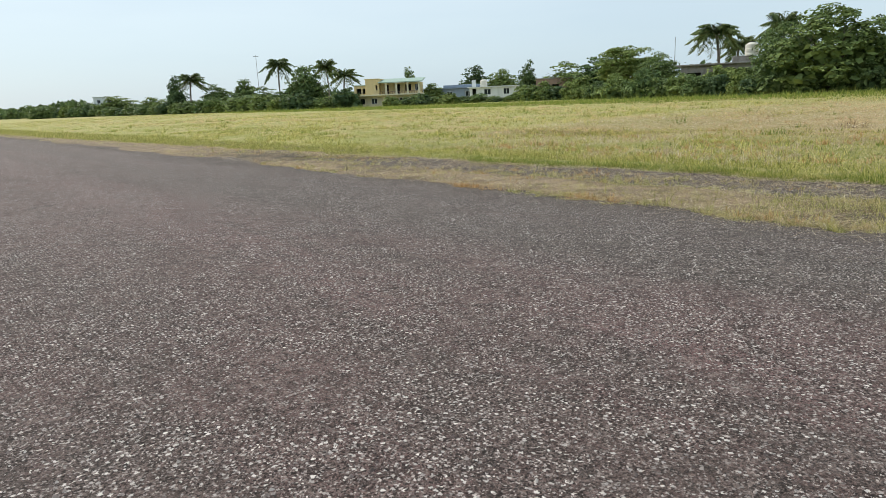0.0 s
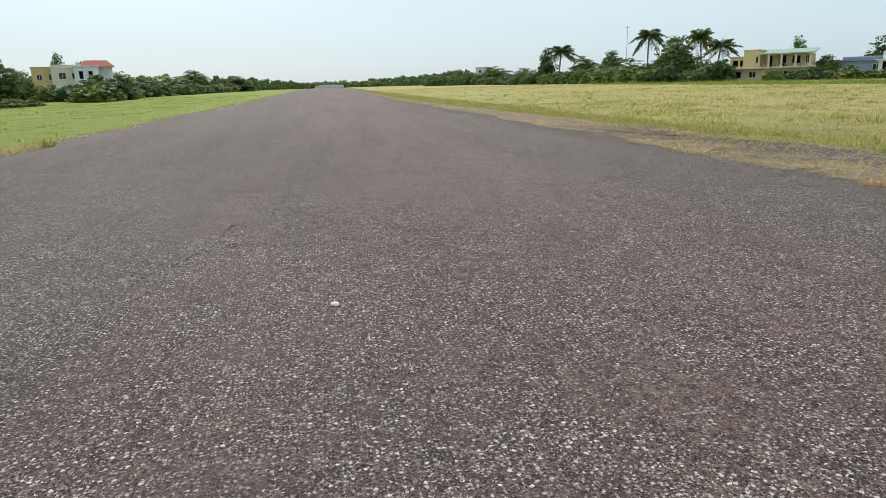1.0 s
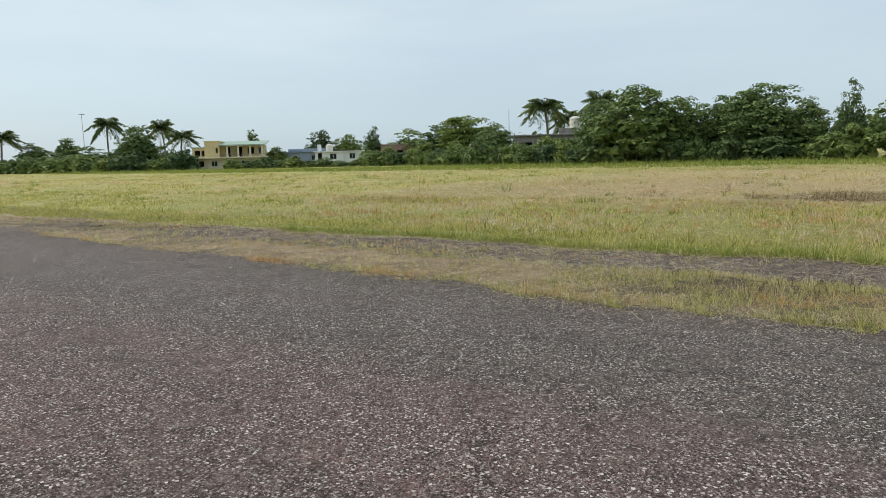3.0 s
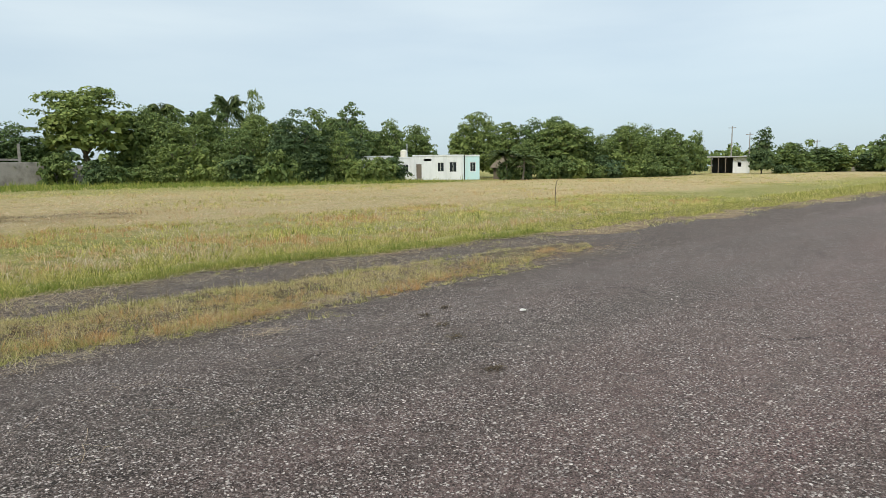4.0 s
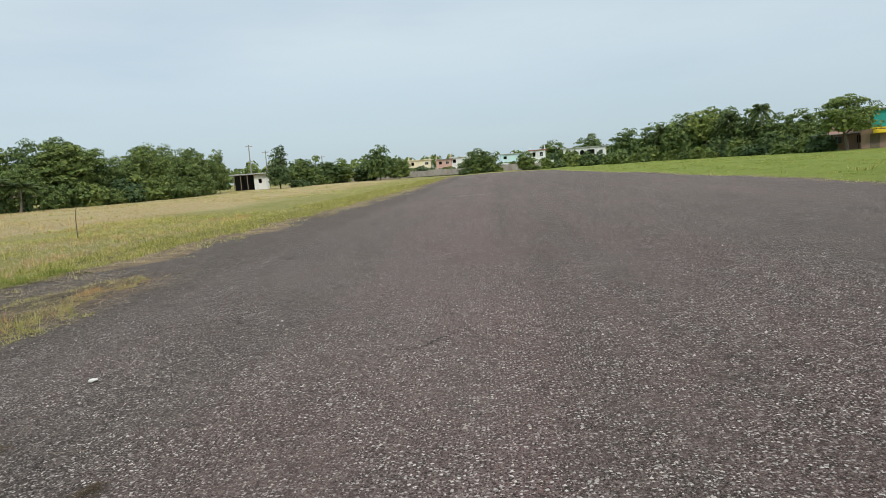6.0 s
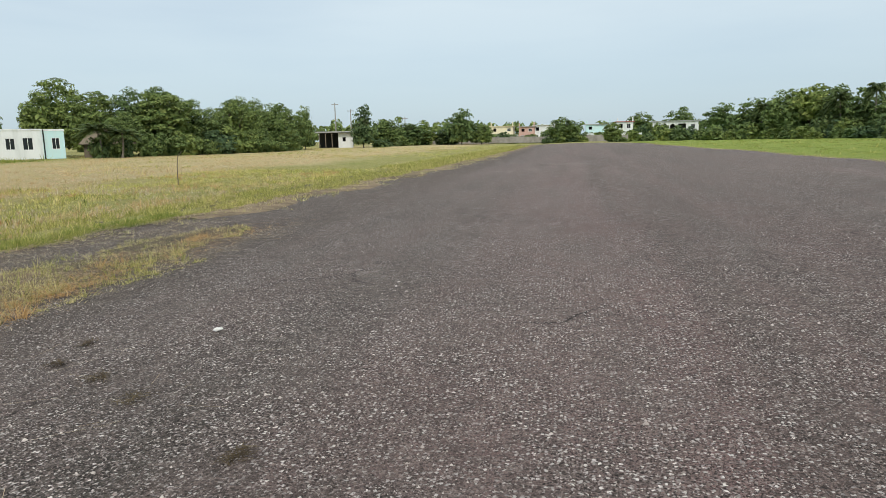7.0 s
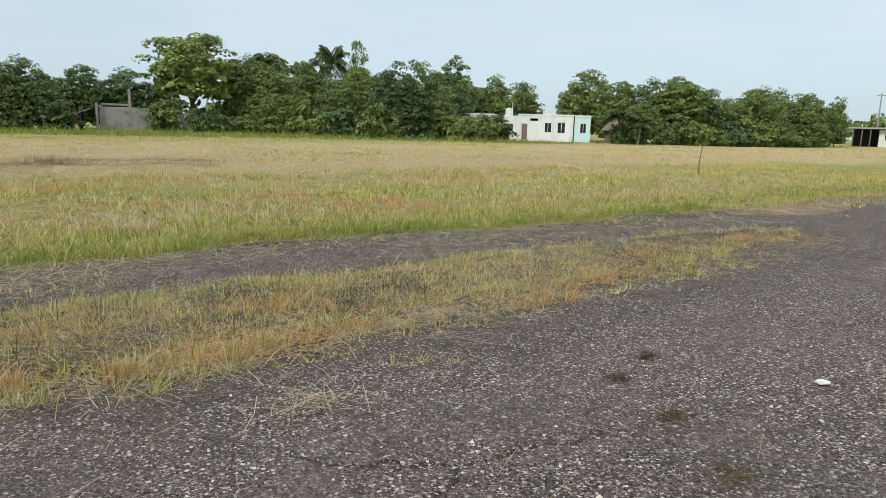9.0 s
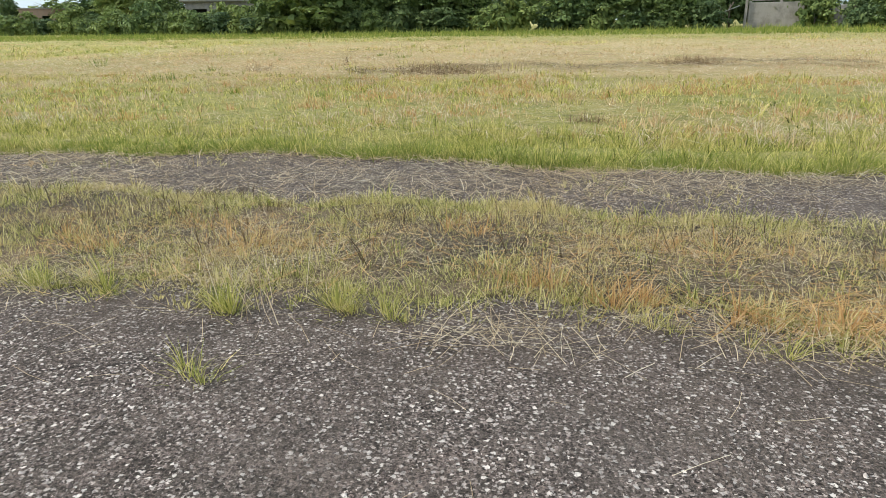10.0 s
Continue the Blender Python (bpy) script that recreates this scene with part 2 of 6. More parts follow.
def soil_material():
    k = Mat("grassy_soil", 0.95)
    a = k.noise(0.22, 6, 0.6)
    c = k.ramp(a, (0.3, (0.25, 0.28, 0.06)), (0.5, (0.38, 0.35, 0.10)), (0.7, (0.48, 0.37, 0.15)))
    b = k.noise(2.2, 7, 0.7)
    c = k.mix(k.ramp(b, (0.4, 0.0), (0.62, 0.6)), c, (0.21, 0.25, 0.05))
    sep = k.n.new("ShaderNodeSeparateXYZ")
    k.l.new(k.tc, sep.inputs[0])
    # dark gaps between clumps, their shade put into the soil colour
    clump = k.noise(5.5, 5, 0.7, (1.0, 0.6, 1.0))
    c = k.mix(k.ramp(clump, (0.40, 0.7), (0.5, 0.0)), c, (0.13, 0.145, 0.035))
    # mown, bleached belt across the middle of the east field
    far_x = k.math("ADD", k.math("MULTIPLY", sep.outputs[0], 0.01), k.math("MULTIPLY", k.noise(0.12, 5, 0.6), 0.16))
    pale = k.ramp(k.noise(1.6, 7, 0.75, (1.0, 0.35, 1.0)), (0.32, (0.44, 0.31, 0.16)), (0.5, (0.68, 0.51, 0.30)), (0.66, (0.40, 0.38, 0.14)))
    north = k.ramp(k.math("ADD", k.math("MULTIPLY", sep.outputs[1], 0.01), 0.4), (0.5, 1.0), (0.68, 0.35))
    c = k.mix(k.math("MULTIPLY", k.ramp(far_x, (0.24, 0.0), (0.29, 0.85), (0.50, 0.85), (0.58, 0.1)), north), c, pale)
    # greener turf in the north of the field
    c = k.mix(k.math("SUBTRACT", 1.0, north), c, k.ramp(k.noise(0.35, 6, 0.65), (0.36, (0.29, 0.33, 0.07)), (0.5, (0.45, 0.43, 0.13)), (0.64, (0.68, 0.47, 0.28))))
    # fresher grass west of the strip
    green = k.ramp(k.noise(0.5, 6, 0.6), (0.3, (0.15, 0.245, 0.022)), (0.7, (0.27, 0.34, 0.05)))
    west = k.ramp(k.math("MULTIPLY", sep.outputs[0], -0.05), (0.62, 0.0), (0.66, 0.9))
    c = k.mix(west, c, green)
    # blades and litter: straw and shade at two fine sizes
    for scale, amount in ((26.0, 0.55), (70.0, 0.6)):
        s = k.noise(scale, 4, 0.75, (1.0, 0.7, 1.0))
        calm = k.math("SUBTRACT", amount, k.math("MULTIPLY", west, 0.28))
        c = k.mix(k.math("MULTIPLY", k.ramp(s, (0.52, 0.0), (0.6, 1.0)), calm), c, (0.60, 0.50, 0.27))
        c = k.mix(k.math("MULTIPLY", k.ramp(s, (0.38, 1.0), (0.46, 0.0)), calm), c, (0.11, 0.125, 0.035))
    k.color(c).bump(k.math("ADD", b, s), 0.8, 0.06)
    return k.m


def dirt_material(name, lo, hi):
    k = Mat(name, 0.95)
    k.b.inputs["Specular IOR Level"].default_value = 0.15
    a = k.noise(1.4, 7, 0.7)
    c = k.ramp(a, (0.36, (0.055, 0.045, 0.037)), (0.5, (0.115, 0.088, 0.066)), (0.66, (0.22, 0.155, 0.10)))
    # sandy, orange-brown stretches
    sand = k.noise(0.33, 5, 0.65, (1.0, 0.5, 1.0))
    c = k.mix(k.ramp(sand, (lo, 0.0), (hi, 0.8)), c, k.ramp(a, (0.35, (0.17, 0.12, 0.08)), (0.6, (0.40, 0.29, 0.19))))
    s = k.noise(60, 5, 0.8)
    c = k.mix(k.ramp(s, (0.52, 0.0), (0.60, 0.7)), c, (0.42, 0.36, 0.22))
    # low spots of the bump darkened, hollow shade put into the colour
    c = k.mix(k.ramp(s, (0.38, 0.8), (0.45, 0.0)), c, (0.022, 0.018, 0.014))
    k.color(c).bump(s, 0.8, 0.025)
    return k.m


def grass_material(name, stops, straw, straw_scale=0.35, straw_lo=0.44, straw_hi=0.6, wide=False):
    k = Mat(name, 0.75)
    c = k.ramp(k.island(), *stops)
    patch = k.noise(straw_scale, 5, 0.65)
    c = k.mix(k.ramp(patch, (straw_lo, 0.0), (straw_hi, 0.75)), c, k.ramp(k.island(), (0.0, straw[0]), (1.0, straw[1])))
    if wide:
        # broad drifts of bleached pinkish hay and of fresher green
        drift = k.noise(0.075, 5, 0.6, (1.6, 0.7, 1.0))
        c = k.mix(k.ramp(drift, (0.52, 0.0), (0.6, 0.7)), c, k.ramp(k.island(), (0.0, (0.52, 0.33, 0.19)), (1.0, (0.84, 0.64, 0.44))))
        c = k.mix(k.ramp(drift, (0.38, 0.55), (0.47, 0.0)), c, k.ramp(k.island(), (0.0, (0.20, 0.25, 0.05)), (1.0, (0.46, 0.45, 0.12))))
    k.color(c).translucent(c, 0.4)
    return k.m


def leaf_material(name, dark, mid, light):
    k = Mat(name, 0.6)
    c = k.ramp(k.island(), (0.0, dark), (0.5, mid), (1.0, light))
    c = k.mix(k.ramp(k.noise(0.5, 4), (0.35, 0.0), (0.7, 0.6)), c, k.mix(0.6, c, light))
    o = k.ramp(k.object_random(), (0.0, (0.75, 0.8, 0.8)), (1.0, (1.2, 1.12, 0.9)))
    c = k.mix(1.0, c, o, "MULTIPLY")
    k.color(c).translucent(c, 0.2)
    return k.m


def paint(name, colour, dirt=(0.25, 0.23, 0.2), amount=0.5, rough=0.8, scale=0.7, run=0.25):
    k = Mat(name, rough)
    streak = k.noise(scale * 2, 6, 0.65, (1.0, 1.0, run))
    c = k.mix(k.ramp(streak, (0.45, 0.0), (0.75, amount)), colour, dirt)
    fine = k.noise(14, 4, 0.6)
    c = k.mix(k.ramp(fine, (0.4, 0.0), (0.8, 0.25)), c, dirt)
    k.color(c).bump(fine, 0.2, 0.01)
    return k.m


def bark_material(name, a, b):
    k = Mat(name, 0.9)
    n = k.noise(6, 5, 0.65, (1, 1, 0.25))
    k.color(k.ramp(n, (0.3, a), (0.7, b))).bump(n, 0.6, 0.03)
    return k.m


def glass_material():
    k = Mat("dark_window_glass", 0.08)
    k.color((0.02, 0.025, 0.03))
    return k.m


M_ASPHALT, M_CHIP, M_SOIL, M_DIRT = asphalt_material(), pebble_material(), soil_material(), dirt_material("dry_dirt", 0.52, 0.62)
M_SAND = dirt_material("sandy_dirt", 0.36, 0.5)
M_GRASS = grass_material("field_grass", ((0.0, (0.100, 0.122, 0.023)), (0.16, (0.240, 0.276, 0.051)), (0.5, (0.500, 0.503, 0.116)), (0.8, (0.750, 0.647, 0.205)), (1.0, (0.850, 0.784, 0.353))),
                         ((0.720, 0.530, 0.205), (0.850, 0.784, 0.391)), wide=True)
M_EDGE = grass_material("edge_grass", ((0.0, (0.093, 0.108, 0.025)), (0.16, (0.225, 0.258, 0.059)), (0.6, (0.480, 0.469, 0.128)), (1.0, (0.823, 0.700, 0.294))),
                        ((0.617, 0.474, 0.190), (0.833, 0.700, 0.380)), 0.5, 0.52, 0.75)
M_VERGE = grass_material("verge_grass", ((0.0, (0.090, 0.100, 0.030)), (0.16, (0.230, 0.245, 0.070)), (0.5, (0.500, 0.480, 0.170)), (0.8, (0.720, 0.635, 0.290)), (1.0, (0.815, 0.735, 0.409))),
                         ((0.540, 0.375, 0.180), (0.815, 0.680, 0.390)), 0.8, 0.45, 0.62)
M_GREEN = grass_material("fresh_grass", ((0.0, (0.130, 0.190, 0.035)), (0.6, (0.250, 0.312, 0.066)), (1.0, (0.450, 0.440, 0.120))),
                         ((0.304, 0.317, 0.069), (0.538, 0.469, 0.138)), 0.12, 0.52, 0.75)
M_STRAW = grass_material("dry_straw", ((0.0, (0.380, 0.285, 0.175)), (0.6, (0.660, 0.545, 0.370)), (1.0, (0.840, 0.770, 0.590))),
                         ((0.480, 0.345, 0.200), (0.780, 0.620, 0.420)))
M_MOWN = grass_material("mown_grass", ((0.0, (0.322, 0.281, 0.078)), (0.4, (0.545, 0.404, 0.166)), (1.0, (0.842, 0.606, 0.353))),
                        ((0.570, 0.370, 0.188), (0.850, 0.628, 0.375)), wide=True)
M_DEAD = grass_material("dead_grass", ((0.0, (0.380, 0.210, 0.083)), (0.6, (0.620, 0.399, 0.176)), (1.0, (0.800, 0.588, 0.330))),
                        ((0.500, 0.294, 0.121), (0.740, 0.493, 0.242)))
M_BRUSH = grass_material("cut_brush", ((0.0, (0.10, 0.07, 0.045)), (0.6, (0.26, 0.18, 0.10)), (1.0, (0.48, 0.36, 0.22))), ((0.22, 0.15, 0.08), (0.42, 0.3, 0.17)))
M_TWIG = grass_material("dry_brush", ((0.0, (0.05, 0.036, 0.025)), (1.0, (0.17, 0.12, 0.07))), ((0.15, 0.11, 0.06), (0.26, 0.2, 0.1)))
M_LEAF = leaf_material("broad_leaf", (0.058, 0.094, 0.042), (0.128, 0.194, 0.070), (0.270, 0.340, 0.125))
M_LEAF2 = leaf_material("bright_leaf", (0.068, 0.112, 0.040), (0.152, 0.222, 0.072), (0.300, 0.355, 0.130))
M_LEAF3 = leaf_material("dark_leaf", (0.038, 0.070, 0.036), (0.088, 0.142, 0.066), (0.185, 0.245, 0.108))
M_FROND = leaf_material("palm_frond", (0.041, 0.074, 0.031), (0.091, 0.139, 0.050), (0.202, 0.239, 0.103))
M_BARK = bark_material("grey_bark", (0.07, 0.055, 0.04), (0.19, 0.165, 0.135))
M_PALMBARK = bark_material("palm_bark", (0.12, 0.10, 0.08), (0.26, 0.23, 0.19))
M_WHITE = paint("white_plaster", (0.76, 0.78, 0.78), (0.44, 0.47, 0.46), 0.6)
M_AQUA = paint("aqua_plaster", (0.52, 0.74, 0.76), (0.62, 0.68, 0.66), 0.5)
M_YELLOW = paint("yellow_plaster", (0.73, 0.58, 0.31), (0.5, 0.42, 0.28), 0.4)
M_CREAM = paint("cream_plaster", (0.74, 0.68, 0.50), (0.45, 0.42, 0.34), 0.4)
M_OCHRE = paint("ochre_plaster", (0.62, 0.48, 0.25), (0.42, 0.35, 0.22), 0.4)
M_TURQ = paint("turquoise_plaster", (0.035, 0.38, 0.34), (0.10, 0.30, 0.28), 0.35)
M_BRIGHT = paint("bright_yellow_awning", (0.78, 0.56, 0.03), (0.5, 0.4, 0.1), 0.4)
M_PINK = paint("pink_plaster", (0.56, 0.36, 0.31), (0.38, 0.30, 0.26), 0.5)
M_CONC = paint("raw_concrete", (0.33, 0.31, 0.285), (0.13, 0.115, 0.10), 0.8, 0.9, 0.6, 0.8)
M_BLOCK = paint("brick_block_wall", (0.34, 0.235, 0.185), (0.22, 0.19, 0.165), 0.6, 0.9)
M_GREENROOF = paint("green_roof_slab", (0.36, 0.47, 0.39), (0.28, 0.32, 0.28), 0.5)
M_TIN = paint("blue_grey_sheet_roof", (0.26, 0.33, 0.42), (0.2, 0.2, 0.2), 0.5, 0.5)
M_TINGREY = paint("grey_sheet_roof", (0.42, 0.43, 0.43), (0.24, 0.21, 0.18), 0.6, 0.5)
M_RED = paint("red_roof_tiles", (0.38, 0.11, 0.085), (0.25, 0.13, 0.1), 0.5)
M_THATCH = paint("dry_palm_thatch", (0.22, 0.18, 0.13), (0.12, 0.10, 0.075), 0.6, 0.95)
M_WOOD = paint("weathered_timber", (0.20, 0.165, 0.13), (0.09, 0.075, 0.06), 0.6, 0.9)
M_TANK = paint("cream_tank_plastic", (0.72, 0.68, 0.58), (0.5, 0.47, 0.4), 0.3, 0.5)
# near-black: painted shade of rooms, also the colour of lids and pipes
M_DARK = paint("room_shade_and_dark_parts", (0.035, 0.035, 0.035), (0.02, 0.02, 0.02), 0.5)
M_STEEL = paint("galvanised_steel", (0.33, 0.34, 0.35), (0.2, 0.17, 0.14), 0.4, 0.5)
M_GLASS = glass_material()
M_CARW = paint("white_car_paint", (0.72, 0.73, 0.74), (0.5, 0.5, 0.48), 0.2, 0.3)
M_CARG = paint("grey_car_paint", (0.16, 0.17, 0.19), (0.2, 0.2, 0.2), 0.2, 0.3)
M_TYRE = paint("tyre_rubber", (0.025, 0.025, 0.025), (0.06, 0.055, 0.05), 0.4)
M_LINE = paint("worn_white_line", (0.30, 0.27, 0.245), (0.15, 0.12, 0.11), 0.9, 0.9, 3.0)
M_STONE = paint("white_stone", (0.78, 0.77, 0.73), (0.5, 0.46, 0.4), 0.3, 0.8, 20.0)


# ---- mesh helpers ----
def part(name, bm, material, parent=None, label=""):
    """Links a bmesh as one mesh object under a thing or part."""
    me = bpy.data.meshes.new(name)
    bm.to_mesh(me)
    bm.free()
    me.materials.append(material)
    ob = new(name, me)
    if parent is not None:
        ob.parent = parent
    return tagged(ob, label)


def raw_mesh(name, verts, corners, sides, material, smooth=False):
    """A mesh from arrays of equal-sided faces, as an unlinked data block."""
    verts = np.ascontiguousarray(verts, dtype=np.float32)
    corners = np.ascontiguousarray(corners, dtype=np.int32).ravel()
    me = bpy.data.meshes.new(name)
    me.vertices.add(len(verts))
    me.vertices.foreach_set("co", verts.ravel())
    me.loops.add(len(corners))
    me.loops.foreach_set("vertex_index", corners)
    count = len(corners) // sides
    me.polygons.add(count)
    me.polygons.foreach_set("loop_start", np.arange(count, dtype=np.int32) * sides)
    me.polygons.foreach_set("use_smooth", np.full(count, smooth, dtype=bool))
    me.update(calc_edges=True)
    me.materials.append(material)
    return me


def box(bm, x0, x1, y0, y1, z0, z1, bevel=0.0):
    g = bmesh.ops.create_cube(bm, size=1.0, matrix=Matrix.LocRotScale(((x0 + x1) / 2, (y0 + y1) / 2, (z0 + z1) / 2), None, (x1 - x0, y1 - y0, z1 - z0)))
    if bevel:
        edges = list({e for v in g["verts"] for e in v.link_edges})
        bmesh.ops.bevel(bm, geom=edges, offset=bevel, segments=1, affect="EDGES")
    return bm


def boxes(*rows, bevel=0.0):
    bm = bmesh.new()
    for r in rows:
        box(bm, *r, bevel=bevel)
    return bm


def tube(bm, points, radii, sides=8):
    """A tapered tube along points."""
    rings = []
    for i, (p, r) in enumerate(zip(points, radii)):
        a, b = Vector(points[max(i - 1, 0)]), Vector(points[min(i + 1, len(points) - 1)])
        q = (b - a).to_track_quat("Z", "Y")
        rings.append([bm.verts.new(Vector(p) + q @ Vector((r * math.cos(k * math.tau / sides), r * math.sin(k * math.tau / sides), 0))) for k in range(sides)])
    for s, e in zip(rings, rings[1:]):
        for k in range(sides):
            bm.faces.new((s[k], s[(k + 1) % sides], e[(k + 1) % sides], e[k]))
    bm.faces.new(list(reversed(rings[0])))
    bm.faces.new(rings[-1])
    return bm


def thing(name, m, label, category, group="", kind=""):
    ob = new(name)
    ob.matrix_basis = m
    return tagged(ob, label, category, group, kind)


CROWN_X, HALF = -3.6, 9.6


def lie(x, y):
    """Height of the land: a cambered strip and gently rising fields."""
    z = np.where((x > CROWN_X - HALF) & (x < CROWN_X + HALF), 0.2 * (1 - ((x - CROWN_X) / HALF) ** 2), 0.0)
    z = z + np.clip(0.007 * (x - 9.3), 0, 0.6) + np.clip(0.010 * (-14.0 - x), 0, 0.5)
    return z + np.clip(0.004 * (np.abs(y) - 90), 0, 0.7)


def at(x, y, head=None, dz=0.0):
    """A pose on the land, turned so that its front faces the strip's middle (or to a given angle)."""
    turn = -math.degrees(math.atan2(x, y)) if head is None else head
    return pose(x, y, float(lie(np.float64(x), np.float64(y))) + dz, 0, 0, turn)


# ---- the ground, the airstrip and its verges ----
def field_edge(y):
    """Where the tall field grass begins, east of the strip."""
    y = np.asarray(y, dtype=float)
    e = np.interp(y, (-150, -60, -34, -20, -14, -9, -5, 3, 9, 16, 25, 37, 62, 300), (7.4, 7.7, 8.0, 8.5, 8.9, 9.3, 9.6, 9.6, 9.3, 9.1, 8.4, 8.1, 7.1, 6.6))
    return e + 0.16 * np.sin(y * 0.9) + 0.1 * np.sin(y * 2.7 + 1.0)


def west_edge(y):
    y = np.asarray(y, dtype=float)
    return np.interp(y, (-140, -120, -70, -40, -22, 15, 30, 400), (-13.6, -14.4, -16.2, -16.0, -15.2, -13.9, -13.2, -13.2)) + 0.35 * np.sin(y * 0.21) + 0.2 * np.sin(y * 0.83 + 2.0)


def sheet(name, xs, ys, zf, material):
    gx, gy = np.meshgrid(xs, ys)
    v = np.stack((gx, gy, zf(gx, gy)), -1).reshape(-1, 3)
    nx, ny = len(xs), len(ys)
    i = (np.arange(ny - 1)[:, None] * nx + np.arange(nx - 1)[None, :]).ravel()
    return new(name, raw_mesh(name, v, np.stack((i, i + 1, i + 1 + nx, i + nx), -1), 4, material, True))


def spread(*parts):
    return np.unique(np.concatenate([np.linspace(*p) for p in parts]))


def ground_height(x, y):
    z = lie(x, y)
    bumps = 0.035 * np.sin(x * 1.3 + y * 0.4) * np.sin(y * 0.9) + 0.03 * np.sin(x * 0.5 + 2) * np.sin(y * 0.33 + 1)
    inside = (x > -17.25) & (x < 10.35) & (y > -137) & (y < 530)
    return z + np.where(inside, -0.12, bumps)


XS = spread((-2500, -200, 12), (-200, -30, 35), (-30, -17.3, 20), (-17.2, 10.3, 20), (10.4, 32, 40), (32, 100, 30), (100, 250, 12), (250, 2500, 10))
YS = spread((-2500, -200, 10), (-200, -40, 40), (-40, 45, 90), (45, 260, 50), (260, 600, 16), (600, 2500, 8))
tagged(sheet("ground", XS, YS, ground_height, M_SOIL), "rough grassed ground reaching the horizon", "ground", kind="structure")


def pave_height(x, y):
    return lie(x, y) + 0.006 * np.sin(x * 2.1 + y * 0.6) * np.sin(y * 1.7 + x)


tagged(sheet("runway", spread((-17.5, 10.4, 70)), spread((-137, -30, 30), (-30, 40, 110), (40, 530, 70)), pave_height, M_ASPHALT),
       "worn asphalt airstrip with pale stone chips showing", "runway", kind="structure")


def edge_band(name, y0, y1, step, lo, hi, rise, material):
    """A low uneven bank between two wandering edges."""
    ys = np.arange(y0, y1, step)
    rows = []
    for k in np.linspace(0, 1, 9):
        x = lo(ys) * (1 - k) + hi(ys) * k
        lift = 0.012 + rise * math.sin(math.pi * min(max(k, 0.0), 1.0)) ** 0.6 * (0.7 + 0.3 * np.sin(ys * 3.1 + k * 7))
        if k in (0.0, 1.0):
            lift = np.full_like(ys, -0.03)
        rows.append(np.stack((x, ys, lie(x, ys) + lift), -1))
    v = np.stack(rows, 1).reshape(-1, 3)
    i = (np.arange(len(ys) - 1)[:, None] * 9 + np.arange(8)[None, :]).ravel()
    return new(name, raw_mesh(name, v, np.stack((i, i + 1, i + 10, i + 9), -1), 4, material, True))


def verge_in(y):
    y = np.asarray(y, dtype=float)
    e = np.interp(y, (-12.6, -11.8, -10, -7.8, -5.2, -3.6, -2.6, -1.4, -0.4, 0.6, 2, 4, 6.3, 10, 14, 20), (7.0, 6.45, 6.25, 6.25, 6.05, 6.0, 5.7, 5.95, 5.8, 5.7, 5.65, 5.35, 5.8, 5.8, 5.5, 5.8))
    return e + 0.10 * np.sin(y * 2.3) + 0.07 * np.sin(y * 5.9 + 1)


def verge_out(y):
    y = np.asarray(y, dtype=float)
    e = np.interp(y, (-12.6, -11, -6, -1, 3, 8, 14, 20), (7.1, 7.6, 7.65, 7.9, 7.85, 7.7, 7.5, 7.6))
    return e + 0.12 * np.sin(y * 1.9 + 2) + 0.08 * np.sin(y * 4.7)


tagged(edge_band("verge", 4.0, 20.0, 0.15, verge_in, verge_out, 0.03, M_SAND), "sandy strip with dry grass over the asphalt edge", "verge", kind="structure")
tagged(edge_band("verge", -12.6, 4.1, 0.15, verge_in, verge_out, 0.03, M_DIRT), "strip of dry dirt and grass over the asphalt edge", "verge", kind="structure")
tagged(edge_band("verge", 19.8, 320.0, 0.7, lambda y: np.minimum(5.75 + 0.3 * np.sin(y * 0.37), field_edge(y) - 0.8) + 0.25 * np.sin(y * 0.9), lambda y: field_edge(y) + 0.8, 0.03, M_SAND),
       "dry dirt margin of the airstrip", "verge", kind="structure")
tagged(edge_band("verge", -137.0, -13.0, 0.5, lambda y: field_edge(y) - 0.9 + 0.35 * np.sin(y * 0.9), lambda y: field_edge(y) + 0.8, 0.03, M_SAND),
       "dry dirt margin of the airstrip", "verge", kind="structure")
tagged(edge_band("verge", -15.0, 19.0, 0.2, lambda y: field_edge(y) + 0.03, lambda y: field_edge(y) + 1.2, 0.05, M_SOIL), "grassed edge of the field", "verge", kind="structure")
tagged(edge_band("verge", -137.0, 320.0, 0.7, lambda y: np.full_like(y, -18.2), west_edge, 0.03, M_SOIL), "grassed edge of the field", "verge", kind="structure")

tagged(part("line", boxes((-0.7, 2.1, -37.4, -36.9, 0.150, 0.176)), M_LINE), "worn white cross line painted on the asphalt", "line", kind="structure")

# ---- grass ----
rng = np.random.default_rng(7)


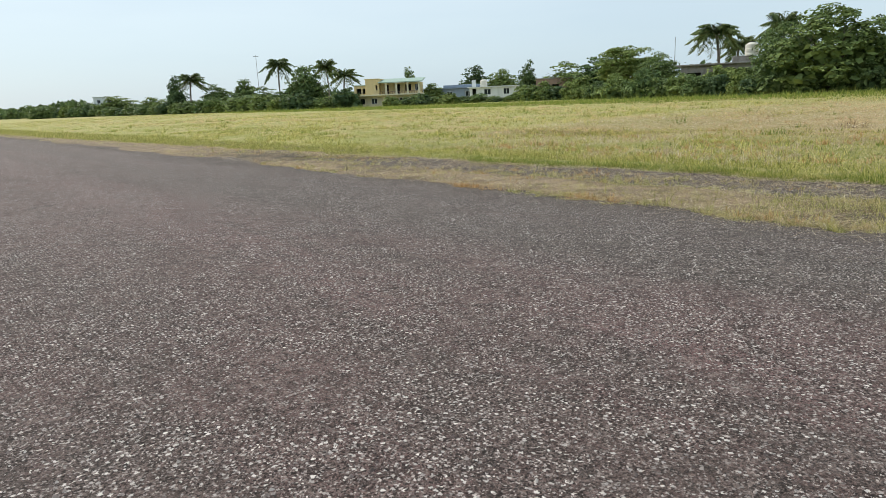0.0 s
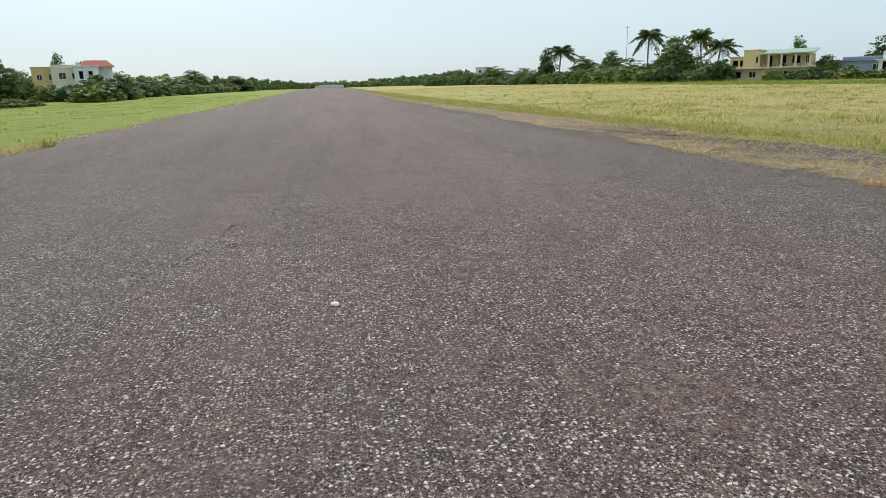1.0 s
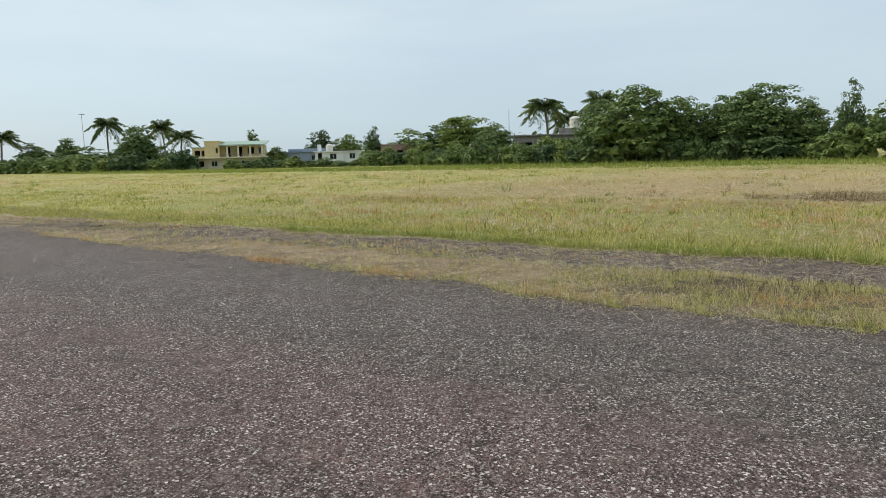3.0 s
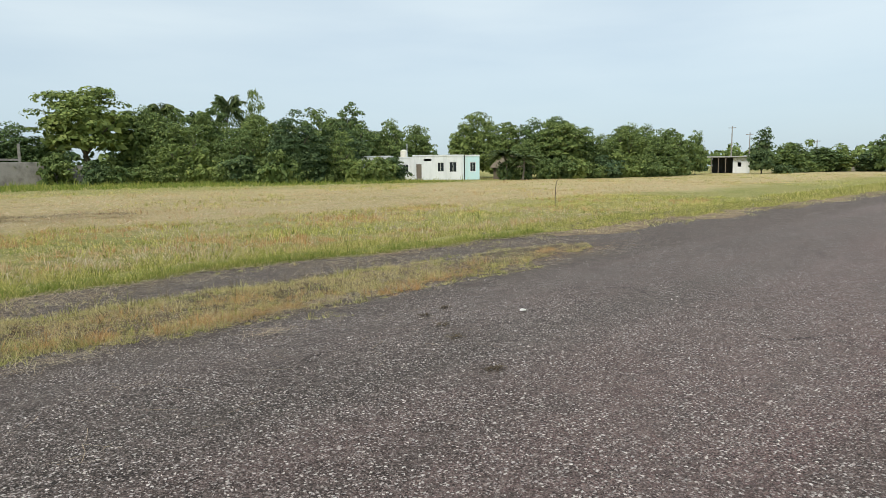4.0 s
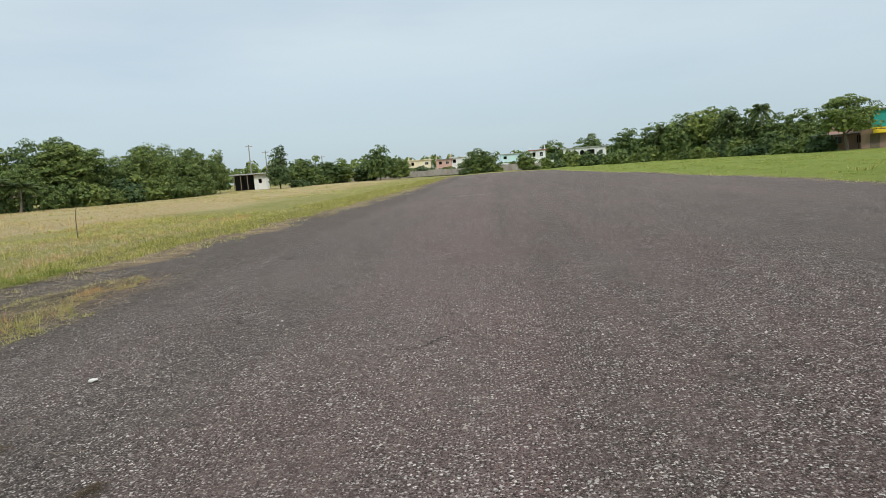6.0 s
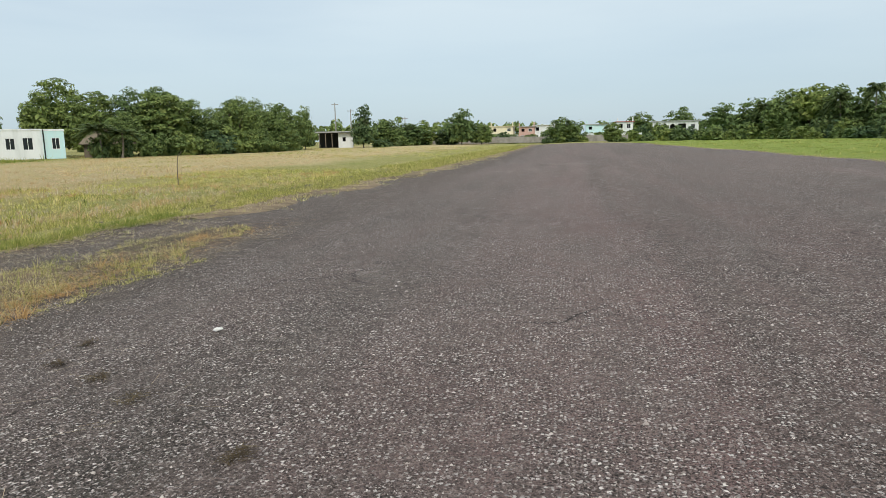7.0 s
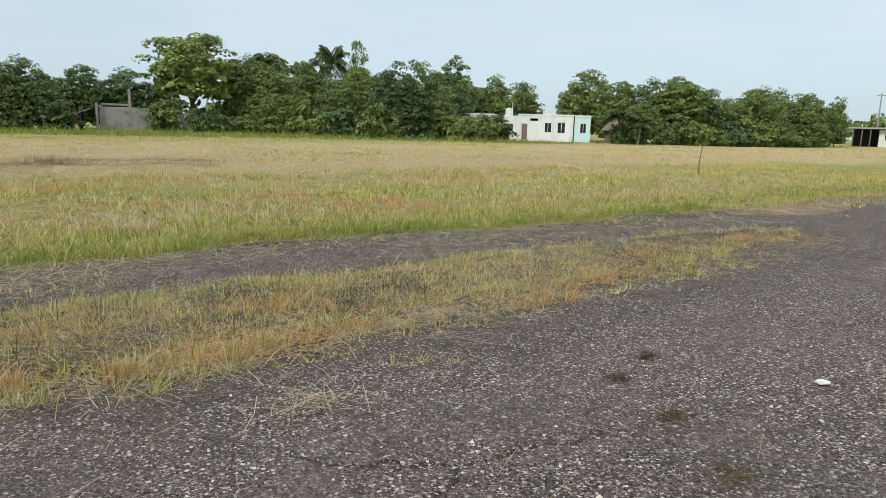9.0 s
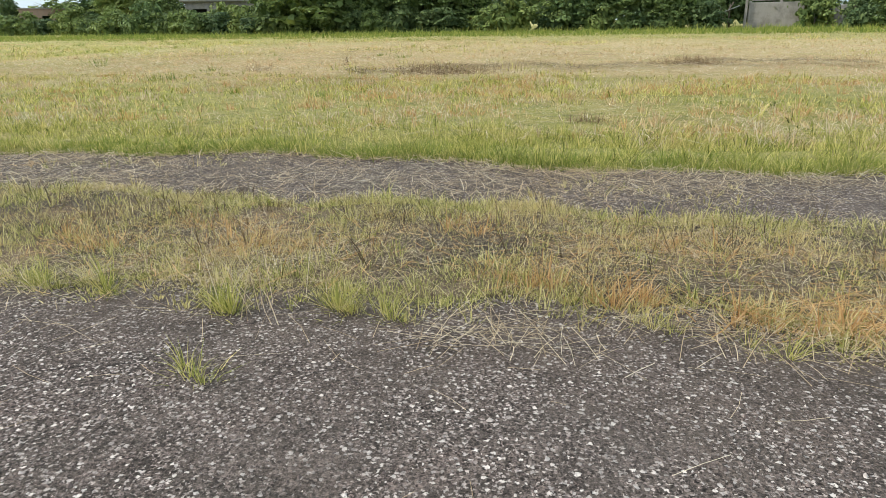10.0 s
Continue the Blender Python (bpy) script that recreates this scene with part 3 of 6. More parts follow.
def blades(name, x, y, height, width, material, label, lean=0.35, bent=False, kind="stuff", z=None, category="grass", away=None, tilt=None):
    n = len(x)
    z = lie(x, y) if z is None else z
    turn = rng.uniform(0, math.tau, n)
    tilt = np.abs(rng.normal(0, lean, n)) if tilt is None else tilt
    side = np.stack((np.cos(turn), np.sin(turn), np.zeros(n)), -1) * (width / 2)[:, None]
    away = rng.uniform(0, math.tau, n) if away is None else away
    go = np.stack((np.cos(away) * np.sin(tilt), np.sin(away) * np.sin(tilt), np.cos(tilt)), -1) * height[:, None]
    base = np.stack((x, y, z - 0.01), -1)
    if bent:
        mid = base + go * 0.55
        tip = base + go * np.array([1.25, 1.25, 0.95])
        v = np.stack((base - side, base + side, mid + side * 0.8, mid - side * 0.8, tip), 1).reshape(-1, 3)
        i = np.arange(n)[:, None] * 5
        f = np.concatenate((i + [0, 1, 2], i + [0, 2, 3], i + [3, 2, 4]), 1)
    else:
        v = np.stack((base - side, base + side, base + go), 1).reshape(-1, 3)
        f = np.arange(n)[:, None] * 3 + [0, 1, 2]
    ob = new(name, raw_mesh(name, v, f, 3, material))
    return tagged(ob, label, category, kind=kind)


def tussocks(name, cx, cy, per, spread_m, tall, width, material, label, category="grass", bent=True):
    """Grass growing in tussocks whose blades lean outwards."""
    m = len(cx)
    size = rng.lognormal(0.0, 0.35, m)
    high = np.clip(rng.lognormal(-0.05, 0.45, m), 0.3, 2.4)
    pickc = np.repeat(np.arange(m), per)
    n = len(pickc)
    a = rng.uniform(0, math.tau, n)
    d = np.abs(rng.normal(0, 1, n))
    r = d * spread_m * size[pickc]
    x, y = cx[pickc] + r * np.cos(a), cy[pickc] + r * np.sin(a)
    tilt = np.clip(0.22 + 0.42 * d + rng.normal(0, 0.24, n), 0.0, 1.42)
    blades(name, x, y, tall * high[pickc] * rng.uniform(0.45, 1.15, n), width * rng.uniform(0.7, 1.5, n), material, label, bent=bent, category=category,
           away=a + rng.normal(0, 0.5, n), tilt=tilt)


def roll(n, x0, x1, y0, y1):
    return rng.uniform(x0, x1, n), rng.uniform(y0, y1, n)


# verge between the strip and the old track
x, y = roll(21000, 5.2, 8.0, -12.6, 19.5)
y = np.where(rng.uniform(0, 1, 21000) < 0.55, rng.uniform(-7, 5, 21000), y)
thin = np.interp(y, (-12, 2, 5, 19), (1, 1, 0.6, 0.5)) * np.clip(0.86 + 0.45 * np.sin(x * 3.1 + y * 1.3) * np.sin(y * 1.9 - x) + 0.2 * np.sin(y * 4.3), 0.08, 1)
keep = (x > verge_in(y) + 0.08) & (x < verge_out(y)) & (rng.uniform(0, 1, len(x)) < thin)
tussocks("grass", x[keep], y[keep], 16, 0.05, 0.075, 0.0048, M_VERGE, "short dry yellow-green grass on the verge")
y = rng.uniform(-12.2, 8, 420)
keep = rng.uniform(0, 1, 420) < 0.62 + 0.38 * np.sin(y * 1.9)
tussocks("grass", (verge_in(y) + rng.normal(0.08, 0.07, 420))[keep], y[keep], 30, 0.05, 0.085, 0.0045, M_VERGE, "low grass fringe along the asphalt edge")

x, y = roll(1500, 5.5, 7.8, -9, 9)
keep = np.sin(x * 2.4 + 1.4 * np.sin(y * 0.8)) + np.sin(y * 1.1 + x) > -0.3
tussocks("grass", x[keep], y[keep], 46, 0.07, 0.032, 0.007, M_VERGE, "matted low green creeper in the verge")
x, y = roll(1300, 5.6, 7.8, -9, 9)
tussocks("grass", x, y, 9, 0.05, 0.12, 0.004, M_EDGE, "taller green grass standing in the verge")
x, y = roll(260, 6.2, 7.8, -6, 4)
tussocks("grass", x, y, 8, 0.06, 0.19, 0.0045, M_TWIG, "dead brown stalks standing in the verge")

x, y = roll(2400, 5.5, 9.0, 4.0, 30)
keep = (x > verge_in(y) + 0.1) & (x < field_edge(y)) & (np.sin(x * 2.0 + y * 0.5) + np.sin(y * 0.8) + rng.normal(0, 0.6, 2400) > 0.2)
dry = keep & (rng.uniform(0, 1, 2400) < 0.35)
keep &= ~dry
tussocks("grass", x[keep], y[keep], 15, 0.08, 0.08, 0.008, M_VERGE, "broken tufts of grass on the sandy verge")
tussocks("grass", x[dry], y[dry], 15, 0.09, 0.07, 0.008, M_DEAD, "flattened dead grass on the sandy verge")

# tufts on the asphalt edge
for tx, ty, count, tall in ((4.80, 0.26, 110, 0.13), (5.52, 0.54, 330, 0.17), (5.62, 1.33, 130, 0.13), (5.65, 1.83, 130, 0.14), (5.64, -0.08, 200, 0.13), (5.58, -0.4, 170, 0.13),
                            (5.56, -2.18, 120, 0.11), (5.11, -3.64, 60, 0.07), (4.96, -3.94, 40, 0.05), (5.75, -1.7, 120, 0.09), (5.85, -3.1, 120, 0.1), (5.5, 2.7, 110, 0.12), (5.35, 3.6, 160, 0.14)):
    tussocks("grass_tuft", np.array([tx, tx + 0.06, tx - 0.03]), np.array([ty, ty + 0.07, ty - 0.08]), count // 3, 0.035, tall, 0.0036, M_EDGE, "yellow-green grass tuft rooted in the asphalt", "grass tuft")
x, y = 5.6 + rng.normal(0, 0.12, 26), 0.4 + rng.normal(0, 0.15, 26)
blades("seed_stalks", x, y, rng.uniform(0.35, 0.62, 26), rng.uniform(0.003, 0.005, 26), M_STRAW, "tall dry seed stalks", 0.4, True, category="grass")

# tall edge of the field
x, y = roll(8000, 0.0, 1.0, -1.0, 1.0)
y = np.sign(y) * 42 * np.abs(y) ** 1.35
x = field_edge(y) + 0.05 + 2.2 * x ** 1.3 + rng.normal(0, 0.05, len(x))
tussocks("grass", x, y, 19, 0.085, 0.125, 0.0085, M_EDGE, "dense green grass along the field edge")
# low green grass, its darker colour also standing in for shade at the edge
x, y = roll(4200, 0.0, 0.55, -14, 14)
tussocks("grass", field_edge(y) - 0.02 + x, y, 16, 0.07, 0.10, 0.007, M_GREEN, "short dense green grass at the field edge")
x, y = roll(6000, 0.0, 3.5, 36, 140)
x = np.concatenate((x, rng.uniform(0, 3.5, 5000)))
y = np.concatenate((y, rng.uniform(-125, -36, 5000)))
tussocks("grass", field_edge(y) + 0.05 + x, y, 8, 0.2, 0.15, 0.038, M_EDGE, "dense green grass along the field edge", bent=False)

# nearer field, uneven
x, y = roll(15000, 10.3, 20.5, -36, 50)
keep = (x > field_edge(y) + 0.9) & (rng.uniform(0, 1, 15000) < np.interp(y, (8, 22), (0.62, 0.36)) + 0.38 * np.sin(x * 1.1 + 1.5 * np.sin(y * 0.4)) * np.sin(y * 0.55 + x * 0.3))
lush = keep & (rng.uniform(0, 1, 15000) < np.interp(y, (-10, 16), (0.35, 0.75)))
keep &= ~lush
tussocks("grass", x[keep], y[keep], 13, 0.15, 0.115, 0.016, M_GRASS, "yellowing green field grass")
tussocks("grass", x[lush], y[lush], 13, 0.15, 0.115, 0.016, M_EDGE, "green field grass")
x, y = roll(5200, 10.0, 20.0, -34, 48)
keep = (x > field_edge(y) + 0.6) & (y < 16 + rng.normal(0, 5, 5200)) & (x > 11.5) & (np.sin(x * 0.9 + y * 0.5) + np.sin(y * 0.8 - x * 0.4) + rng.normal(0, 0.4, 5200) > 0.5)
tussocks("grass", x[keep], y[keep], 14, 0.13, 0.11, 0.013, M_DEAD, "dry standing straw in the field")

x, y = roll(4200, 10.4, 19.0, -22, 22)
keep = (x > field_edge(y) + 0.5) & (np.sin(x * 0.8 + 1.3 * np.sin(y * 0.5)) + np.sin(y * 0.9 + x * 0.5) + rng.normal(0, 0.5, 4200) > -0.2)
tussocks("grass", x[keep], y[keep], 9, 0.13, 0.135, 0.012, M_STRAW, "pale straw standing among the field grass")
for k in range(60):
    cx, cy = rng.uniform(11.2, 19.5), rng.uniform(-20, 18)
    m = int(rng.uniform(4, 12))
    tussocks("straw_tuft", cx + rng.normal(0, 0.25, m), cy + rng.normal(0, 0.7, m), 22, 0.11, 0.13, 0.012, M_DEAD, "flattened bundle of dead hay in the field", "straw")

# grass and straw on the dirt margins north and south of the verge
y = np.concatenate((rng.uniform(-70, -12.5, 1500), rng.uniform(18, 100, 2200)))
x = field_edge(y) - np.abs(rng.normal(0.1, 0.55, len(y)))
tussocks("grass", x, y, 9, 0.12, 0.08, 0.014, M_VERGE, "sparse dry grass on the dirt margin", bent=False)

# the mown middle and the far field, thinner and wider
x, y = roll(16000, 19.0, 50.0, -70, 130)
keep = rng.uniform(0, 1, 16000) < np.interp(y, (10, 30), (1.0, 0.3))
x, y = x[keep], y[keep]
tussocks("grass", x, y, 6, 0.25, 0.09, 0.035, M_MOWN, "short bleached mown grass", bent=False)
x, y = roll(22000, 7.0, 66.0, -125, 190)
keep = (x > field_edge(y) + 0.3) & ~((x < 48) & (y > -60) & (y < 24)) & (rng.uniform(0, 1, 22000) < np.where((y > 20) & (y < 120), 0.25 + 0.6 * (np.sin(x * 0.21 + 1.7 * np.sin(y * 0.07)) + np.sin(y * 0.13 + x * 0.08) > 0.1), 1.0))
lush = keep & (rng.uniform(0, 1, 22000) < np.where(y > 0, 0.65, 0.25))
keep &= ~lush
hay = keep & (np.sin(x * 0.33 + 0.8 * np.sin(y * 0.11)) + np.sin(y * 0.09 - x * 0.12) + rng.normal(0, 0.3, 22000) > 0.5)
keep &= ~hay
tussocks("grass", x[keep], y[keep], 9, 0.4, 0.09, 0.05, M_GRASS, "yellowing mown field grass", bent=False)
tussocks("grass", x[hay], y[hay], 9, 0.4, 0.07, 0.05, M_MOWN, "bleached hay in the mown field", bent=False)
tussocks("grass", x[lush], y[lush], 9, 0.4, 0.11, 0.05, M_EDGE, "green tussocks in the field", bent=False)
x, y = roll(4200, 20.0, 50.0, -50, 90)
keep = np.sin(x * 0.35 + y * 0.2) + np.sin(y * 0.31) > np.where(y > 14, -0.6, 0.5)
tussocks("grass", x[keep], y[keep], 12, 0.3, 0.17, 0.035, M_GRASS, "green tussock left standing in the mown field", bent=False)

# greener uncut belt before the trees
x, y = roll(9000, 56.0, 71.0, -55, 150)
x = x - np.clip(-y - 20, 0, 60) * 0.25
tussocks("grass", x, y, 7, 0.3, 0.36, 0.06, M_GREEN, "uncut green grass before the trees", bent=False)

# west field, short and green
x, y = roll(26000, 0.0, 42.0, -150, 170)
tussocks("grass", west_edge(y) - 0.2 - x, y, 6, 0.3, 0.06, 0.05, M_GREEN, "short bright green grass west of the strip", bent=False)
x, y = np.abs(rng.normal(0, 0.7, 3600)), rng.uniform(-130, 170, 3600)
tussocks("grass", west_edge(y) + 0.5 - x, y, 8, 0.22, 0.07, 0.035, M_VERGE, "dry yellow grass fringe west of the strip", bent=False)
x, y = rng.uniform(0.6, 30, 900), rng.uniform(-120, 140, 900)
tussocks("grass", west_edge(y) - x, y, 14, 0.25, 0.16, 0.04, M_EDGE, "taller tufts standing in the short green grass", bent=False)
x, y = roll(420, -13.4, -11.4, 20.5, 27.5)
keep = x < np.interp(y, (20.5, 24, 27.5), (-12.6, -11.9, -12.9))
tussocks("grass", x[keep], y[keep], 16, 0.1, 0.14, 0.016, M_VERGE, "dry grass creeping over the asphalt edge")
tussocks("grass_tuft", np.array([-12.1, -12.0]), np.array([25.6, 25.8]), 70, 0.1, 0.45, 0.018, M_EDGE, "tall grass tuft at the asphalt edge", "grass tuft")


def straw(name, x, y, length, width, label, lift=0.012, material=None):
    """Fallen stalks lying flat in all directions."""
    n = len(x)
    turn = rng.uniform(0, math.tau, n)
    d = np.stack((np.cos(turn), np.sin(turn), rng.uniform(-0.02, 0.12, n)), -1) * (length / 2)[:, None]
    s = np.stack((-np.sin(turn), np.cos(turn), np.zeros(n)), -1) * (width * 0.38)[:, None]
    c = np.stack((x, y, lie(x, y) + lift + rng.uniform(0, 0.025, n) + np.abs(d[:, 2])), -1)
    bend = np.stack((-np.sin(turn), np.cos(turn), np.zeros(n)), -1) * (rng.normal(0, 0.035, n) * length)[:, None]
    v = np.stack((c - d - s, c - d + s, c + bend + s, c + bend - s, c + d + s, c + d - s), 1).reshape(-1, 3)
    i = np.arange(n)[:, None] * 6
    ob = new(name, raw_mesh(name, v, np.concatenate((i + [0, 1, 2, 3], i + [3, 2, 4, 5]), 1), 4, material or M_STRAW))
    return tagged(ob, label, "straw", kind="stuff")


x = rng.uniform(5.0, 9.3, 15000)
y = rng.uniform(-12, 14, 15000)
keep = (x > verge_in(y) - 0.25) & (rng.uniform(0, 1, 15000) < 0.6 + 0.4 * np.sin(y * 1.3 + x * 2))
straw("straw", x[keep], y[keep], rng.uniform(0.06, 0.34, keep.sum()), rng.uniform(0.002, 0.005, keep.sum()), "dry cut straw strewn along the verge", 0.02)
x, y = rng.uniform(5.2, 7.9, 20000), rng.uniform(-9, 7, 20000)
keep = (x > verge_in(y)) & (x < verge_out(y)) & (np.sin(x * 2.2 + y * 0.9) + np.sin(y * 1.7 - x) + rng.normal(0, 0.5, 20000) > 0.15)
straw("straw", x[keep], y[keep], rng.uniform(0.05, 0.3, keep.sum()), rng.uniform(0.002, 0.0045, keep.sum()), "matted dry straw over the verge", 0.03)
x, y = rng.uniform(7.3, 9.4, 9000), rng.uniform(-13, 20, 9000)
keep = np.sin(x * 3.1 + 2.0 * np.sin(y * 0.35)) + np.sin(y * 0.9 + x) + rng.normal(0, 0.5, 9000) > 0.0
straw("straw", x[keep], y[keep], rng.uniform(0.1, 0.45, keep.sum()), rng.uniform(0.003, 0.008, keep.sum()), "bleached straw strewn over the old track", 0.012)
x, y = rng.uniform(7.2, 9.4, 900), rng.uniform(-13, 20, 900)
keep = np.sin(x * 2.6 + y * 0.8) + np.sin(y * 1.4 - x) + 0.03 * y > 0.75
tussocks("grass", x[keep], y[keep], 14, 0.06, 0.07, 0.006, M_VERGE, "sparse tufts growing through the old track")
for cx, cy in ((5.85, -2.7), (6.05, -3.7), (6.1, -1.6), (6.5, 0.6), (6.3, 1.9), (7.1, -0.6), (6.2, -0.9), (6.8, -3.6), (6.9, 1.4), (6.1, -6.6), (6.6, -8.2), (6.7, -10.4), (6.4, -4.3), (5.7, -5.6), (6.9, -2.4), (5.6, 4.6), (5.8, 7.2), (5.7, 10.0)):
    count = 18
    tussocks("straw_tuft", cx + rng.normal(0, 0.1, count), cy + rng.normal(0, 0.32, count), 26, 0.06, 0.11, 0.0058, M_DEAD, "flattened tuft of orange dead grass", "straw")
for cx, cy, sx, sy, count in ((5.7, -2.4, 0.13, 0.4, 150), (5.42, -1.0, 0.13, 0.24, 100), (4.82, -2.88, 0.07, 0.16, 60), (5.85, -4.6, 0.15, 0.6, 250), (5.75, -8.5, 0.2, 0.8, 300),
                              (8.9, 0.0, 0.3, 3.5, 900), (6.3, -3.0, 0.5, 1.6, 900), (5.9, -11.0, 0.3, 0.8, 300), (5.3, 3.5, 0.3, 1.2, 300), (5.95, -3.6, 0.16, 0.7, 220), (6.1, -5.4, 0.3, 0.8, 420), (5.7, 5.5, 0.2, 2.2, 600)):
    straw("straw", cx + rng.normal(0, sx, count), cy + rng.normal(0, sy, count), rng.uniform(0.08, 0.4, count), rng.uniform(0.002, 0.005, count), "heap of dry straw on the asphalt edge", 0.015)
x, y = rng.uniform(5.3, 9.2, 8000), rng.uniform(3, 30, 8000)
keep = (x > verge_in(y)) & (x < field_edge(y)) & (np.sin(x * 2.4 + 0.5 * np.sin(y * 0.6)) + 0.5 * np.sin(y * 0.7) + rng.normal(0, 0.4, 8000) > 0.0)
straw("straw", x[keep], y[keep], rng.uniform(0.1, 0.45, keep.sum()), rng.uniform(0.005, 0.012, keep.sum()), "bleached straw in rows over the sandy verge", 0.03)
y = rng.uniform(-20, 48, 6500)
x = field_edge(y) - np.abs(rng.normal(0.05, 0.2, 6500))
straw("straw", x, y, rng.uniform(0.12, 0.45, 6500), rng.uniform(0.004, 0.010, 6500), "pale straw blown against the field edge", 0.015)
for cx, cy, sx, sy, count in ((6.0, -3.1, 0.16, 0.55, 420), (6.15, -6.8, 0.2, 0.9, 380), (6.3, -10.2, 0.3, 1.2, 420), (6.6, 1.2, 0.4, 0.9, 380), (6.9, -1.6, 0.35, 0.9, 320)):
    straw("straw", cx + rng.normal(0, sx, count), cy + rng.normal(0, sy, count), rng.uniform(0.08, 0.3, count), rng.uniform(0.005, 0.010, count), "flattened orange-brown straw on the verge", 0.03, M_DEAD)
x, y = rng.uniform(2.6, 5.4, 140), rng.uniform(-5, 3, 140)
straw("straw", x, y, rng.uniform(0.05, 0.35, 140), rng.uniform(0.002, 0.004, 140), "single straws lying on the asphalt", 0.008)
x, y = rng.uniform(10.6, 26.0, 26000), rng.uniform(-30, 30, 26000) * 0.8 - 4
keep = np.sin(x * 0.7 + 0.8 * np.sin(y * 0.31)) + 0.6 * np.sin(y * 0.45 + x) + rng.normal(0, 0.5, 26000) > 0.1
straw("straw", x[keep], y[keep], rng.uniform(0.12, 0.5, keep.sum()), rng.uniform(0.006, 0.014, keep.sum()), "mown straw lying over the field grass", 0.11)
x, y = 18 + rng.gamma(2.0, 6.0, 30000), 22 - np.abs(rng.normal(0, 34, 30000))
straw("straw", x, y, rng.uniform(0.2, 0.6, 30000), rng.uniform(0.015, 0.035, 30000), "mown straw lying across the field", 0.1)

# ---- loose stone chips on the asphalt near the walk ----
n = 56000
x, y = rng.uniform(-6.8, 6.2, n), rng.uniform(-7.0, 7.5, n)
keep = x < verge_in(y) + 0.1
x, y = x[keep], y[keep]
n = len(x)
r = np.clip(rng.lognormal(math.log(0.0078), 0.36, n), 0.003, 0.018)
ang = rng.uniform(0, math.tau, n)
stretch = rng.uniform(0.55, 1.0, n)
ringp = []
for k in range(5):
    a = ang + k * math.tau / 5 + rng.normal(0, 0.18, n)
    q = r * rng.uniform(0.6, 1.3, n)
    ringp.append(np.stack((x + q * np.cos(a), y + q * stretch * np.sin(a), pave_height(x, y) - 0.004), -1))
top = np.stack((x + r * rng.normal(0, 0.15, n), y + r * rng.normal(0, 0.15, n), pave_height(x, y) + r * rng.uniform(0.4, 0.9, n)), -1)
v = np.stack((*ringp, top), 1).reshape(-1, 3)
i = np.arange(n)[:, None] * 6
tagged(new("stone_chips", raw_mesh("stone_chips", v, np.concatenate([i + [k, (k + 1) % 5, 5] for k in range(5)], 1), 3, M_CHIP)),
       "pale stone chips proud of the asphalt", "gravel", kind="stuff")


n = 60000
x, y = rng.uniform(-11.5, 6.0, n), rng.uniform(-34, 30, n)
keep = ((y < -6.5) | (y > 7) | (x < -6.5)) & (x < np.where((y > -12.6) & (y < 20), verge_in(y), field_edge(y) - 0.6))
x, y = x[keep], y[keep]
n = len(x)
r = np.clip(rng.lognormal(math.log(0.0105), 0.3, n), 0.006, 0.018)
ang = rng.uniform(0, math.tau, n)
ringp = [np.stack((x + r * np.cos(ang + k * math.tau / 4), y + 0.8 * r * np.sin(ang + k * math.tau / 4), pave_height(x, y) - 0.004), -1) for k in range(4)]
top = np.stack((x, y, pave_height(x, y) + r * rng.uniform(0.5, 1.0, n)), -1)
v = np.stack((*ringp, top), 1).reshape(-1, 3)
i = np.arange(n)[:, None] * 5
tagged(new("stone_chips", raw_mesh("stone_chips", v, np.concatenate([i + [k, (k + 1) % 4, 4] for k in range(4)], 1), 3, M_CHIP)),
       "coarse pale stone chips proud of the asphalt", "gravel", kind="stuff")

# ---- trees ----
def leaf_quads(rs, p, nrm, s):
    """Small drooping leaves at the points p, square to the normals."""
    n = len(p)
    nrm = nrm / np.linalg.norm(nrm, axis=1)[:, None]
    u = np.cross(nrm, rs.normal(0, 1, (n, 3)))
    u /= np.linalg.norm(u, axis=1)[:, None]
    w = np.cross(nrm, u)
    u, w = u * s[:, None], w * (s * 0.62)[:, None]
    drop = np.array([0, 0, -1]) * (s * 0.25)[:, None]
    return np.stack((p - u, p - w, p + u + drop, p + w), 1).reshape(-1, 3)


def leaves(rs, centres, radii, per, size, flat=0.75):
    """Leaves on the skins of many clumps."""
    c = np.repeat(np.asarray(centres), per, 0)
    r = np.repeat(np.asarray(radii), per)
    n = len(c)
    d = rs.normal(0, 1, (n, 3))
    d /= np.linalg.norm(d, axis=1)[:, None]
    p = c + d * (r * rs.uniform(0.55, 1.08, n))[:, None] * np.array([1, 1, flat])
    return leaf_quads(rs, p, d + rs.normal(0, 0.5, (n, 3)) + np.array([0, 0, 0.35]), size * rs.uniform(0.6, 1.35, n))


